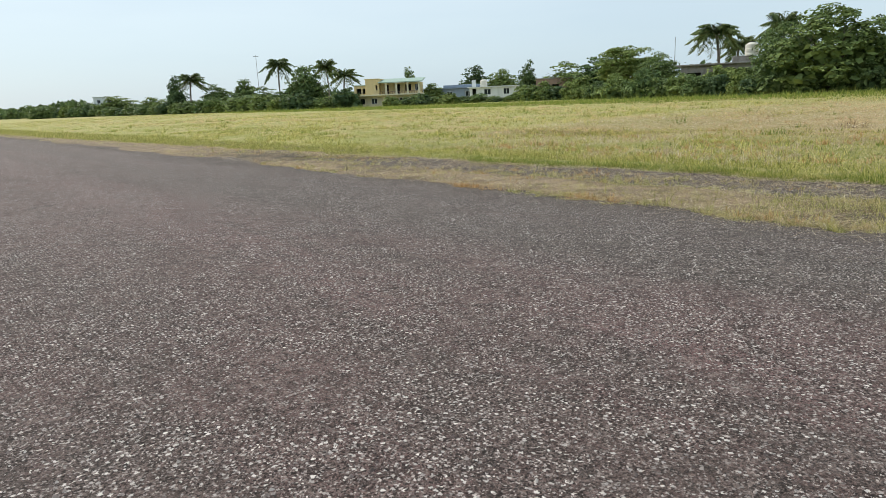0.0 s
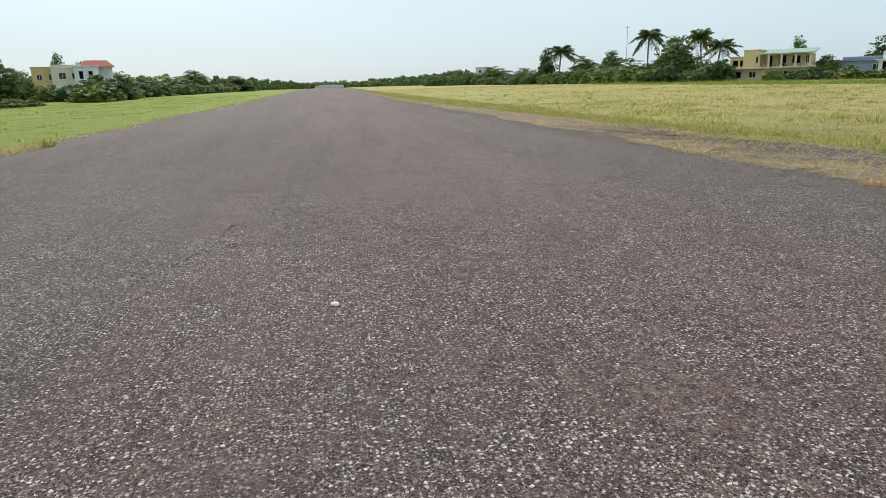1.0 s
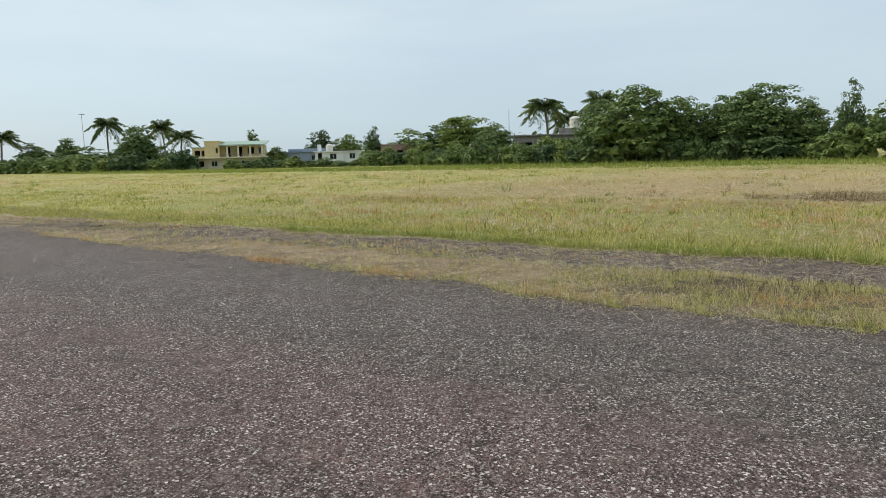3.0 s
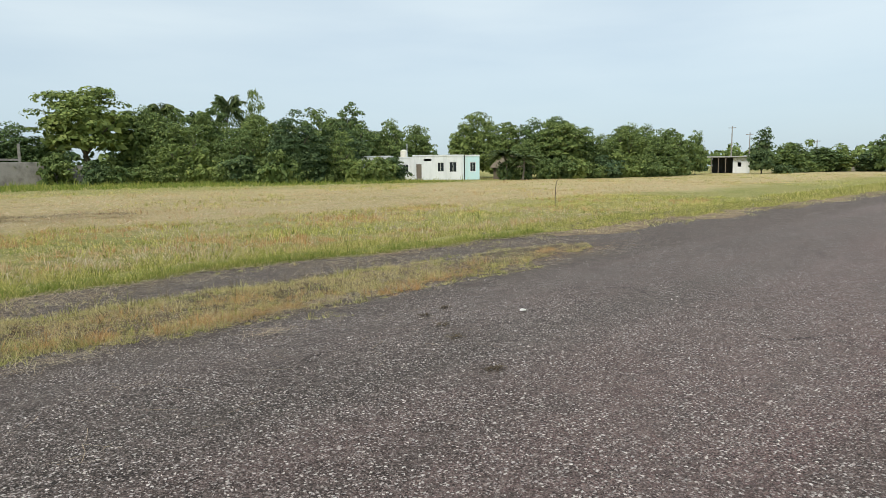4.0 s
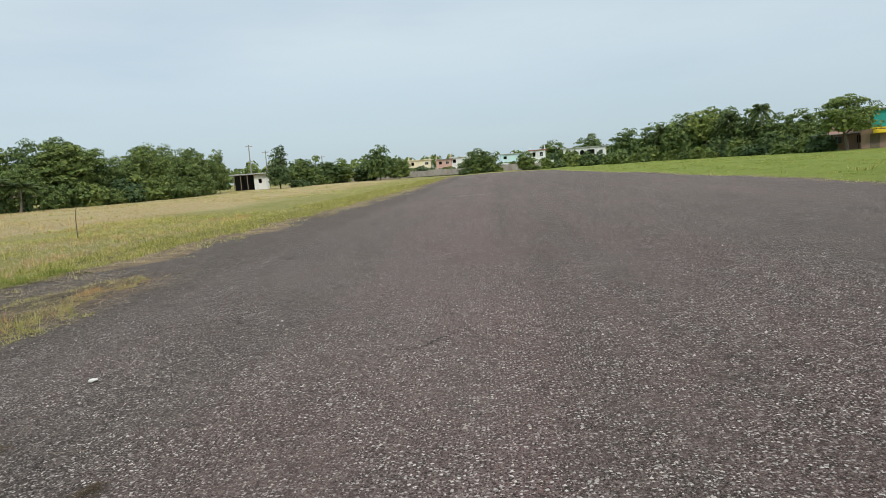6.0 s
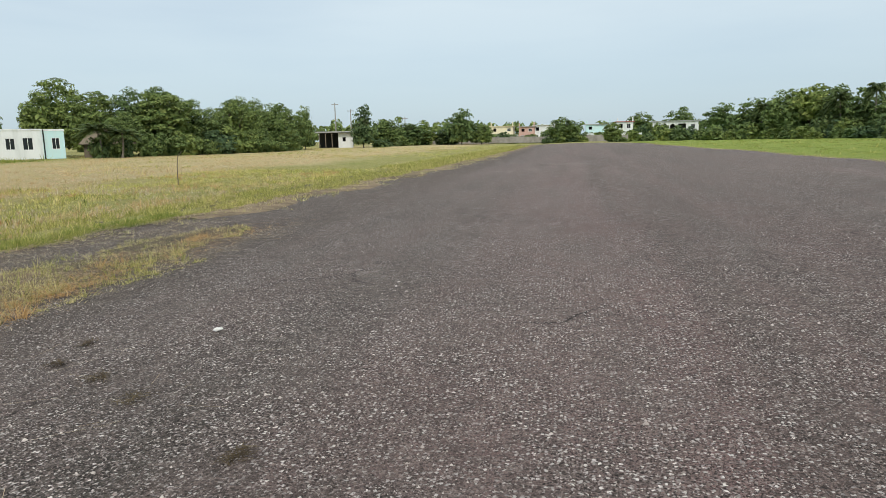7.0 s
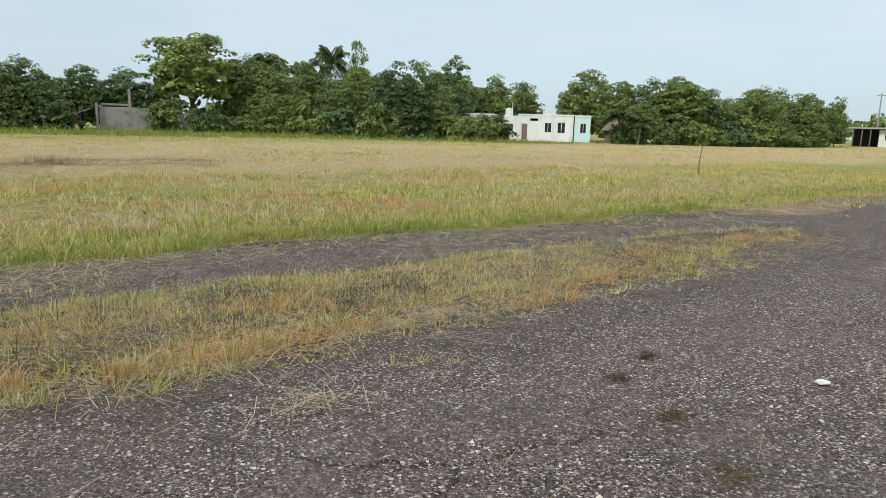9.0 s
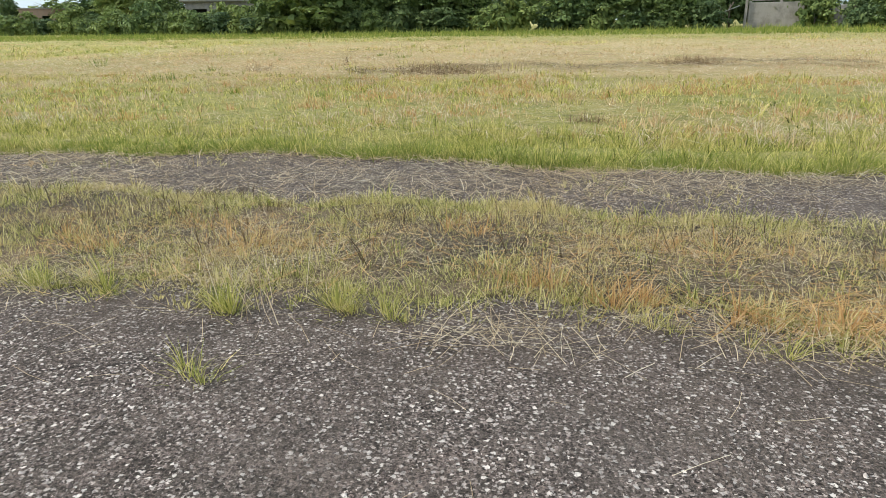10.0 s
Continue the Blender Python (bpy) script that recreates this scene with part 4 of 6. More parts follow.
def crown_mesh(name, seed, material, clumps, reach, low, high, per, size, clump_r, shape=0.5, flat=0.5, gaps=0.0):
    """A lobed dome of leaf pads, lit on top and hollow below, round a shaded heart of older leaves."""
    rs = np.random.default_rng(seed)
    p1, p2, p3 = rs.uniform(0, math.tau, 3)
    a = rs.uniform(0, math.tau, clumps)
    lobe = 1 + 0.16 * np.sin(3 * a + p1) + 0.10 * np.sin(5 * a + p2)
    f = rs.uniform(0, 1, clumps) ** 0.5
    hump = 1 + 0.10 * np.sin(2.2 * f * 3 * np.cos(a) + p3) + 0.07 * np.sin(4.1 * f * 3 * np.sin(a) + p1) + rs.normal(0, 0.03, clumps)
    roof = low + (high - low) * (1 - 0.97 * f ** 2.4) ** shape * hump
    skirt = rs.uniform(0, 1, clumps) < 0.3
    f = np.where(skirt, rs.uniform(0.72, 1.0, clumps), f)
    z = np.where(skirt, low + (high - low) * rs.uniform(0.0, 0.62, clumps), roof)
    cs = np.stack((reach * lobe * f * np.cos(a), reach * lobe * f * np.sin(a), z), -1)
    rr = clump_r * rs.uniform(0.55, 1.3, clumps)
    n = clumps * per
    c, r = np.repeat(cs, per, 0), np.repeat(rr, per)
    d = rs.normal(0, 1, (n, 3))
    d[:, 2] = np.where(rs.uniform(0, 1, n) < 0.82, np.abs(d[:, 2]), d[:, 2])
    d /= np.linalg.norm(d, axis=1)[:, None]
    p = c + d * (r * rs.uniform(0.7, 1.08, n))[:, None] * np.array([1, 1, flat])
    nrm = d + rs.normal(0, 0.42, (n, 3)) + np.array([0, 0, 0.45])
    v = leaf_quads(rs, p, nrm, size * rs.uniform(0.6, 1.35, n))
    m = int(clumps * 10 * (1 - gaps))
    a, f = rs.uniform(0, math.tau, m), rs.uniform(0, 0.72, m) ** 0.5
    z = low + (high - low) * rs.uniform(-0.05, 0.8, m) * (1 - 0.97 * f ** 2.4) ** shape
    heart = leaf_quads(rs, np.stack((reach * f * np.cos(a), reach * f * np.sin(a), z), -1), rs.normal(0, 1, (m, 3)), size * rs.uniform(2.0, 3.4, m))
    v = np.concatenate((v, heart))
    return raw_mesh(name, v, np.arange(len(v)), 4, material)


def trunk_bmesh(seed, height, radius, reach, limbs, lean=0.3):
    rs = random.Random(seed)
    bm = bmesh.new()
    fork = height * rs.uniform(0.28, 0.4)
    bend = Vector((rs.uniform(-lean, lean), rs.uniform(-lean, lean), fork))
    tube(bm, [(0, 0, -0.2), (0.02, 0, fork * 0.3), bend * 0.7 + Vector((0, 0, 0)), bend], [radius * 1.35, radius, radius * 0.85, radius * 0.75], 8)
    for k in range(limbs):
        a = k * math.tau / limbs + rs.uniform(-0.4, 0.4)
        out = reach * rs.uniform(0.45, 0.85)
        end = Vector((out * math.cos(a), out * math.sin(a), height * rs.uniform(0.62, 0.9)))
        mid = bend.lerp(end, 0.5) + Vector((rs.uniform(-0.3, 0.3), rs.uniform(-0.3, 0.3), 0.3))
        tube(bm, [bend * 0.97, mid, end], [radius * 0.5, radius * 0.3, radius * 0.08], 6)
        for s in (0.35, 0.7):
            p = mid.lerp(end, s)
            q = p + Vector((rs.uniform(-1.2, 1.2), rs.uniform(-1.2, 1.2), rs.uniform(0.4, 1.3)))
            tube(bm, [p, q], [radius * 0.16, radius * 0.04], 5)
    return bm


def tree_proto(kind, seed, far=False):
    """One tree of about 7 m height and 7 m spread, at the origin until it is set."""
    spec = {
        "broad": (M_LEAF2, 80, 2.9, 2.9, 6.8, 74, 0.130, 0.85, 0.5, 0.5, 0.2),
        "round": (M_LEAF, 96, 2.9, 1.2, 6.8, 70, 0.130, 0.82, 0.5, 0.62, 0.0),
        "dark": (M_LEAF3, 96, 2.8, 0.6, 6.8, 70, 0.135, 0.80, 0.55, 0.65, 0.0),
        "ragged": (M_LEAF, 60, 2.9, 1.6, 7.0, 66, 0.125, 0.68, 0.9, 0.65, 0.4),
        "slim": (M_LEAF3, 62, 2.3, 1.2, 7.0, 70, 0.130, 0.78, 1.0, 0.8, 0.0),
    }[kind]
    mat, clumps, reach, low, high, per, size, cr, shape, flat, gaps = spec
    if far:
        per, size = per // 3, size * 1.6
    ob = new("tree")
    part("trunk", trunk_bmesh(seed, 6.4, 0.2, reach, 5), M_BARK, ob, "grey branching trunk")
    crown = new("crown", crown_mesh("crown", seed, mat, clumps, reach, low, high, per, size, cr, shape, flat, gaps))
    crown.parent = ob
    return ob


def bush_proto(seed, mat, far=False):
    ob = new("bush")
    part("stems", tube(bmesh.new(), [(0, 0, -0.1), (0.1, 0.05, 0.5), (0.3, 0.1, 1.1)], [0.05, 0.04, 0.015], 5), M_BARK, ob, "thin brown stems")
    c = new("foliage", crown_mesh("foliage", seed, mat, 24, 1.25, 0.1, 1.75, 15 if far else 42, 0.2 if far else 0.12, 0.5, 0.55, 0.7))
    c.parent = ob
    return ob


def palm_proto(seed, height, fronds=17, droop=1.0):
    rs = random.Random(seed)
    ob = new("palm_tree")
    lean = rs.uniform(-0.6, 0.6)
    pts = [(lean * (k / 6) ** 2, 0.25 * math.sin(k * 0.6), height * k / 6 - (0.2 if k == 0 else 0)) for k in range(7)]
    part("trunk", tube(bmesh.new(), pts, [0.2, 0.15, 0.14, 0.13, 0.12, 0.12, 0.13], 8), M_PALMBARK, ob, "slender ringed palm trunk")
    top = Vector(pts[-1])
    verts = []
    for k in range(fronds):
        a = k * 2.399 + rs.uniform(-0.25, 0.25)
        up = 1.5 - 2.5 * (k / fronds) ** 1.25 + rs.uniform(-0.2, 0.2)
        length = rs.uniform(2.6, 3.4)
        out = Vector((math.cos(a), math.sin(a), 0))
        side = Vector((-math.sin(a), math.cos(a), 0))
        twist = rs.uniform(-0.3, 0.3)
        prev = None
        for s in range(22):
            u = s / 21
            p = top + out * (length * (u - 0.12 * u * u) * (0.35 + 0.65 * math.cos(up))) + side * (twist * u * u) + Vector((0, 0, length * (u * math.sin(up) * 0.85 - droop * 0.48 * u * u)))
            if prev is not None:
                verts += [prev + side * 0.03, prev - side * 0.03, p - side * 0.02, p + side * 0.02]
                reach = 0.85 * math.sin(math.pi * min(u * 0.82 + 0.16, 1.0)) + 0.1
                for q in (-1, 1):
                    tip = p + side * q * reach * 0.8 + out * 0.35 + Vector((0, 0, -0.75 * reach * rs.uniform(0.3, 1.5)))
                    m = prev.lerp(p, 0.5)
                    verts += [prev, m.lerp(tip, 0.45) - out * 0.11, tip, m.lerp(tip, 0.45) + out * 0.12]
            prev = p
    v = np.array([tuple(q) for q in verts])
    c = new("crown", raw_mesh("crown", v, np.arange(len(v)), 4, M_FROND))
    c.parent = ob
    return ob


KINDS = ("broad", "round", "dark", "ragged", "slim")
PROTO = {k: [tree_proto(k, 11 + 7 * i + 31 * j) for j in range(3 if k in ("round", "dark") else 2)] for i, k in enumerate(KINDS)}
PROTO_FAR = {k: [tree_proto(k, 17 + 5 * i + 29 * j, True) for j in range(3 if k == "round" else 1)] for i, k in enumerate(KINDS)}
BUSHES = [bush_proto(5 + k, m) for k, m in enumerate((M_LEAF2, M_LEAF, M_LEAF2, M_LEAF3))]
BUSHES_FAR = [bush_proto(25 + k, m, True) for k, m in enumerate((M_LEAF2, M_LEAF, M_LEAF3))]
PALMS = [palm_proto(3, 8.0, 26), palm_proto(8, 8.0, 23, 1.3), palm_proto(21, 8.0, 28, 0.9)]
FIRST = {}
pick = random.Random(4)


def plant(proto, x, y, sx, sz, label, category, group):
    m = at(x, y, pick.uniform(0, 360)) @ Matrix.Diagonal((sx, sx, sz, 1))
    if proto.name not in FIRST:
        FIRST[proto.name] = True
        proto.matrix_basis = m
        ob = proto
    else:
        ob = copy_thing(proto, pose(0, 0, 0))
        ob.matrix_basis = m
    return tagged(ob, label, category, group)


LABELS = {"broad": "broad-leaved tree with a wide bright green crown", "round": "dense rounded green tree beside the field", "dark": "dark green tree with foliage down to the ground",
          "ragged": "ragged open-crowned tree with thin foliage", "slim": "slim upright dark green tree"}


def grove(kinds, rows, group):
    """Rows of x, y, height, spread; kinds is one letter a tree."""
    names = {"b": "broad", "o": "round", "d": "dark", "r": "ragged", "s": "slim"}
    for k, (x, y, h, w) in zip(kinds, rows):
        kind = names[k]
        plant(pick.choice((PROTO if math.hypot(x, y) < 116 else PROTO_FAR)[kind]), x, y, max(w, 3.4) * 1.2 / 7.0, (h * 1.03 + 0.2) / 7.2, LABELS[kind], "tree", group)


grove("oosooroooooosodrobor", [
    (56.9, 232.8, 5.2, 11.4), (64.4, 220.3, 4.2, 9.7), (59.8, 185.1, 8.6, 6.5), (69.4, 181.6, 6.3, 7.3), (74.3, 174.2, 6.8, 6.5),
    (76.1, 167.9, 5.0, 11.5), (68.2, 165.9, 3.8, 9.6), (72.9, 147.2, 4.0, 9.1), (69.6, 132.0, 7.7, 8.6), (70.4, 120.0, 2.8, 4.6),
    (88.5, 112.0, 3.4, 4.7), (97.7, 131.8, 7.5, 3.5), (106.0, 117.5, 6.9, 8.3), (110.5, 113.0, 5.9, 7.7), (94.8, 90.2, 6.1, 3.6),
    (99.1, 84.4, 5.8, 9.0), (93.8, 72.7, 5.7, 8.5), (89.6, 64.9, 7.1, 8.7), (86.5, 57.0, 5.3, 6.3), (91.0, 58.5, 4.7, 4.8)], "trees beyond the field")
grove("ooodooosrobroob", [
    (72.2, 32.8, 6.5, 6.1), (71.9, 28.0, 7.5, 9.9), (74.4, 23.9, 6.1, 6.0), (76.5, 20.0, 6.1, 5.3), (75.3, 16.4, 7.0, 8.3), (75.0, 12.1, 5.3, 5.0),
    (80.0, 19.0, 6.6, 7.0), (73.5, 8.2, 6.5, 2.7), (73.8, 4.2, 4.9, 6.3), (73.9, 0.3, 4.8, 6.1), (73.8, -3.5, 5.0, 5.8), (73.5, -7.1, 4.8, 5.0),
    (73.1, -8.8, 5.5, 5.0), (80.4, -14.3, 5.7, 6.0), (79.0, -1.0, 5.0, 7.0)], "trees beyond the field")
grove("bororddrrosoboooooo", [
    (79.5, -26.0, 9.8, 10.4), (78.4, -31.1, 7.5, 6.0), (71.2, -32.7, 5.5, 6.0), (75.4, -37.8, 7.1, 5.9), (71.3, -41.2, 6.5, 5.9), (61.9, -41.3, 6.5, 6.6),
    (63.1, -48.5, 5.8, 6.0), (67.6, -54.0, 8.5, 5.7), (73.1, -71.6, 6.9, 5.8), (63.4, -73.8, 8.4, 7.2), (68.3, -75.6, 6.8, 4.8), (55.2, -76.4, 7.1, 6.3),
    (50.9, -76.9, 7.0, 7.7), (50.1, -82.2, 6.1, 5.5), (48.1, -84.4, 5.2, 4.7), (51.2, -102.0, 7.1, 6.0), (52.1, -97.1, 5.4, 4.5), (46.6, -104.1, 6.3, 6.9),
    (45.7, -110.5, 6.4, 3.4)], "trees beyond the field")
grove("sooroooooooood", [
    (38.1, -120.1, 6.8, 5.3), (38.0, -135.8, 4.5, 7.1), (35.7, -146.7, 4.0, 8.8), (32.5, -148.5, 4.7, 5.8), (24.1, -149.0, 6.9, 6.4), (19.8, -150.6, 4.0, 5.3),
    (1.4, -154.5, 4.9, 7.2), (-9.0, -150.5, 3.6, 4.2), (-21.4, -214.6, 7.1, 9.2), (-34.8, -222.9, 8.2, 9.1), (-36.6, -174.3, 7.4, 8.1), (-39.5, -156.4, 7.5, 8.9),
    (-42.1, -145.6, 8.2, 8.1), (28.0, -152.0, 3.6, 6.0)], "trees at the end of the strip")
grove("oobooood", [
    (-45.3, -160.7, 7.3, 9.6), (-45.1, -150.3, 6.8, 10.1), (-46.6, -144.8, 9.5, 8.2), (-50.6, -142.1, 8.3, 7.8), (-53.0, -135.6, 7.6, 7.4), (-54.9, -129.5, 6.5, 6.9),
    (-55.3, -120.6, 6.5, 6.5), (-64.7, -106.1, 7.5, 5.3)], "trees west of the strip")
grove("oooroooosooooos", [
    (-52.0, 80.1, 4.8, 5.4), (-53.3, 86.3, 7.2, 5.4), (-52.8, 88.9, 7.9, 4.7), (-51.7, 91.5, 6.2, 4.8), (-50.4, 95.6, 5.2, 5.8), (-48.4, 99.8, 5.1, 5.0),
    (-46.9, 103.8, 5.4, 5.8), (-45.8, 108.4, 4.0, 4.6), (-60.7, 166.3, 8.8, 4.4), (-55.1, 162.9, 6.8, 2.0), (-46.2, 160.4, 4.9, 5.1), (-47.9, 185.8, 4.0, 9.0),
    (-44.6, 212.1, 4.2, 10.4), (-43.2, 227.7, 6.0, 10.2), (-34.6, 269.4, 5.1, 13.4)], "trees west of the strip")
grove("rroor", [(81.3, -47.9, 11.2, 4.4), (76.6, -39.9, 8.0, 6.1), (77.9, -32.2, 7.1, 6.3), (70.6, -58.4, 6.4, 6.5), (76.2, -45.0, 7.4, 5.0)], "trees beyond the field")
# the flat-topped tree before the pink house
grove("b", [(-53.4, -102.2, 7.4, 7.6)], "trees west of the strip")
grove("oodoo", [(53.0, -80.0, 7.6, 7.0), (47.0, -88.5, 6.6, 6.5), (50.0, -93.5, 6.8, 6.0), (45.5, -98.0, 6.2, 6.0), (58.5, -74.0, 6.8, 6.0)], "trees beyond the field")
# thicket round the white house
grove("ooobrooor", [(82.0, -19.0, 5.6, 6.5), (81.0, -36.0, 7.6, 6.5), (77.0, -46.0, 7.4, 6.5), (70.5, -45.0, 6.4, 5.5), (69.0, -38.5, 5.6, 5.0), (65.0, -46.8, 7.4, 5.5), (67.5, -60.5, 7.0, 5.5), (69.2, -66.7, 6.5, 5.5), (59.5, -46.0, 5.2, 4.2)], "trees beyond the field")

for i, (x, y, h, w) in enumerate(((64.8, 188.6, 11.0, 8.0), (74.0, 152.2, 13.0, 6.9), (86.4, 151.2, 12.2, 6.2), (77.0, 127.7, 8.5, 6.3), (96.8, 53.4, 11.1, 7.5), (105.2, 54.5, 8.8, 6.0),
                                  (89.1, 40.0, 10.4, 5.0), (84.9, -36.2, 10.8, 5.0), (81.4, -43.7, 11.6, 4.4), (83.5, -41.0, 9.4, 4.2), (77.7, -58.7, 9.4, 3.8), (76.4, -60.4, 9.3, 3.6),
                                  (-49.5, -137.6, 9.1, 4.5), (-52.2, -130.2, 10.3, 4.0), (-39.0, -150.0, 8.0, 4.0), (50.7, -64.9, 3.9, 4.0), (49.0, -66.2, 3.4, 3.8))):
    plant(PALMS[i % 3], x, y, w / 4.6, h / 9.6, "tall coconut palm with drooping fronds", "palm tree", "coconut palms")


def hedge(rows, step, tall, wide, group, label):
    """Bushes along a line of points."""
    for (x0, y0), (x1, y1) in zip(rows, rows[1:]):
        k = max(int(math.hypot(x1 - x0, y1 - y0) / step), 1)
        for i in range(k):
            u = (i + pick.uniform(-0.3, 0.3)) / k
            s = pick.uniform(0.7, 1.25)
            x, y = x0 + (x1 - x0) * u + pick.uniform(-0.8, 0.8), y0 + (y1 - y0) * u
            plant(pick.choice(BUSHES if math.hypot(x, y) < 116 else BUSHES_FAR), x, y, wide * s, tall * s * pick.uniform(0.8, 1.2), label, "bush", group)


hedge([(70.5, 36), (72.0, 12), (71.5, -13)], 2.3, 1.15, 1.25, "bushes under the trees", "leafy green bush under the trees")
hedge([(73.5, -21.5), (71.5, -24), (68.5, -34), (60.5, -38), (59.0, -50)], 2.0, 1.25, 1.2, "bushes under the trees", "leafy green bush under the trees")
hedge([(57.5, -46), (57.5, -50), (60.0, -54.2)], 1.2, 1.35, 1.25, "bushes under the trees", "leafy green bush beside the white house")
hedge([(73, 38), (76, 52), (84, 72), (86, 86)], 1.8, 1.3, 1.35, "bushes beyond the field", "tangled green bush beyond the field")
hedge([(86, 84), (85, 96), (80, 103), (76.5, 108.5)], 1.5, 0.62, 1.3, "bushes beyond the field", "low green bush before the houses")
hedge([(82, 98), (78, 104), (74, 110)], 1.7, 0.85, 1.25, "bushes beyond the field", "tangled green bush before the yellow house")
hedge([(77, 50), (80, 44.5), (82.5, 39)], 1.5, 1.3, 1.35, "bushes beyond the field", "tall green bush before the unfinished house")
hedge([(71, 118), (66, 126), (62, 150), (58, 185), (50, 235)], 3.0, 1.3, 1.8, "bushes beyond the field", "low green bush at the field end")
hedge([(54, 232), (48, 240), (41, 254), (36, 262)], 2.4, 1.5, 1.7, "bushes beyond the field", "green bush before the far white houses")
grove("ro", [(57.0, -73.5, 6.6, 6.0), (52.0, -71.0, 4.4, 4.0)], "trees beyond the field")
hedge([(51.4, -65.6), (49.0, -68.4)], 1.1, 1.15, 0.9, "bushes under the trees", "dry leafy bush before the shack")
hedge([(49.0, -72), (45.5, -82), (44.6, -98), (44.8, -104)], 2.0, 1.45, 1.35, "bushes under the trees", "leafy green bush under the trees")
hedge([(37, -125), (36, -140), (34, -163), (14, -163)], 4.0, 0.9, 1.3, "bushes at the strip end", "low green bush at the end of the strip")
hedge([(33, -163), (16, -163), (0, -162.5), (-10, -163)], 2.6, 1.2, 1.4, "bushes at the strip end", "green bush at the end of the strip")
hedge([(-30, -150), (-44, -146), (-52, -130), (-53, -118), (-54, -110), (-53.5, -107)], 2.2, 1.4, 1.4, "bushes west of the strip", "leafy green bush under the trees")
hedge([(-2.5, -153), (5.5, -153)], 1.5, 0.6, 1.1, "bushes at the strip end", "low green bush under a tree by the wall")
hedge([(-11.0, -150), (-7.0, -150)], 1.4, 0.55, 1.0, "bushes at the strip end", "low green bush beside the strip")
hedge([(-13, -174), (-22, -175), (-31, -172)], 1.8, 1.35, 1.4, "bushes at the strip end", "green bush before the arched house")
hedge([(26, -166), (-2, -172), (-16, -176)], 2.6, 1.15, 1.3, "bushes at the strip end", "green bush behind the boundary wall")
hedge([(-14, -165), (-36, -152), (-48, -125), (-50, -112)], 4.0, 1.1, 1.5, "bushes west of the strip", "leafy green bush under the trees")
hedge([(-53, 131), (-46, 133), (-40, 136)], 2.0, 1.3, 1.4, "bushes west of the strip", "green garden bush before the houses")
hedge([(-40, 118), (-44, 160), (-40, 230), (-33, 300)], 6.0, 1.4, 2.4, "bushes west of the strip", "leafy green bush under the trees")
hedge([(-46.5, 83.5), (-44.2, 88.6), (-42.6, 93), (-41, 104)], 1.5, 0.55, 0.8, "bushes west of the strip", "low green bush behind the parked cars")


# kinds that found no place are taken away
for spare in [q for group in (*PROTO.values(), *PROTO_FAR.values(), BUSHES, BUSHES_FAR, PALMS) for q in group if q.name not in FIRST]:
    for child in list(spare.children):
        bpy.data.objects.remove(child)
    bpy.data.objects.remove(spare)


def woods(seed, line, tall, per_metre, size, mat, label):
    """A far belt of trees, too far off to tell apart."""
    rs = np.random.default_rng(seed)
    cs, rr = [], []
    for (x0, y0), (x1, y1) in zip(line, line[1:]):
        n = int(math.hypot(x1 - x0, y1 - y0) * per_metre)
        u = rs.uniform(0, 1, n)
        h = tall * (0.62 + 0.38 * np.abs(np.sin(u * 9 + seed)) * rs.uniform(0.5, 1.0, n))
        cx, cy = x0 + (x1 - x0) * u + rs.normal(0, 4, n), y0 + (y1 - y0) * u + rs.normal(0, 4, n)
        cs.append(np.stack((cx, cy, rs.uniform(0.1, 1, n) ** 0.7 * h + 0.3), -1))
        rr.append(rs.uniform(0.9, 1.7, n))
    v = leaves(rs, np.concatenate(cs), np.concatenate(rr), 26, size)
    tagged(new("distant_woods", raw_mesh("distant_woods", v, np.arange(len(v)), 4, mat)), label, "woods", kind="stuff")


woods(1, [(-44, 250), (-38, 380), (-30, 560), (40, 590), (48, 420), (58, 240)], 6.5, 1.3, 0.75, M_LEAF, "far belt of trees round the end of the airstrip")
woods(8, [(-62, 470), (-14, 500), (30, 505), (60, 450)], 4.6, 3.2, 0.8, M_LEAF, "low trees beyond the end of the airstrip")
woods(2, [(66, -150), (40, -200), (0, -235), (-40, -230), (-62, -170), (-70, -110)], 7.0, 1.8, 0.6, M_LEAF, "belt of trees behind the houses")
woods(3, [(120, 140), (124, 90), (112, 30), (108, -20), (98, -70), (75, -110), (66, -150)], 5.5, 1.6, 0.55, M_LEAF3, "trees behind the field boundary")
woods(4, [(-75, -100), (-80, 0), (-75, 90), (-68, 170), (-46, 250)], 6.5, 1.4, 0.6, M_LEAF, "trees along the west side")
woods(6, [(84, 33), (86, 8), (85, -12), (88, -40), (78, -62)], 5.2, 2.2, 0.38, M_LEAF, "thicket of trees behind the field boundary")
woods(5, [(120, 140), (95, 190), (70, 235)], 5.0, 1.5, 0.6, M_LEAF3, "trees behind the field boundary")


# ---- buildings ----
def pierced(bm, x0, x1, y0, y1, z0, z1, openings):
    """A wall with real openings (left, right, bottom, top), left to right."""
    at_x = x0
    for a, b, lo, hi in openings:
        if a > at_x:
            box(bm, at_x, a, y0, y1, z0, z1)
        if lo > z0:
            box(bm, a, b, y0, y1, z0, lo)
        if hi < z1:
            box(bm, a, b, y0, y1, hi, z1)
        at_x = b
    if at_x < x1:
        box(bm, at_x, x1, y0, y1, z0, z1)
    return bm


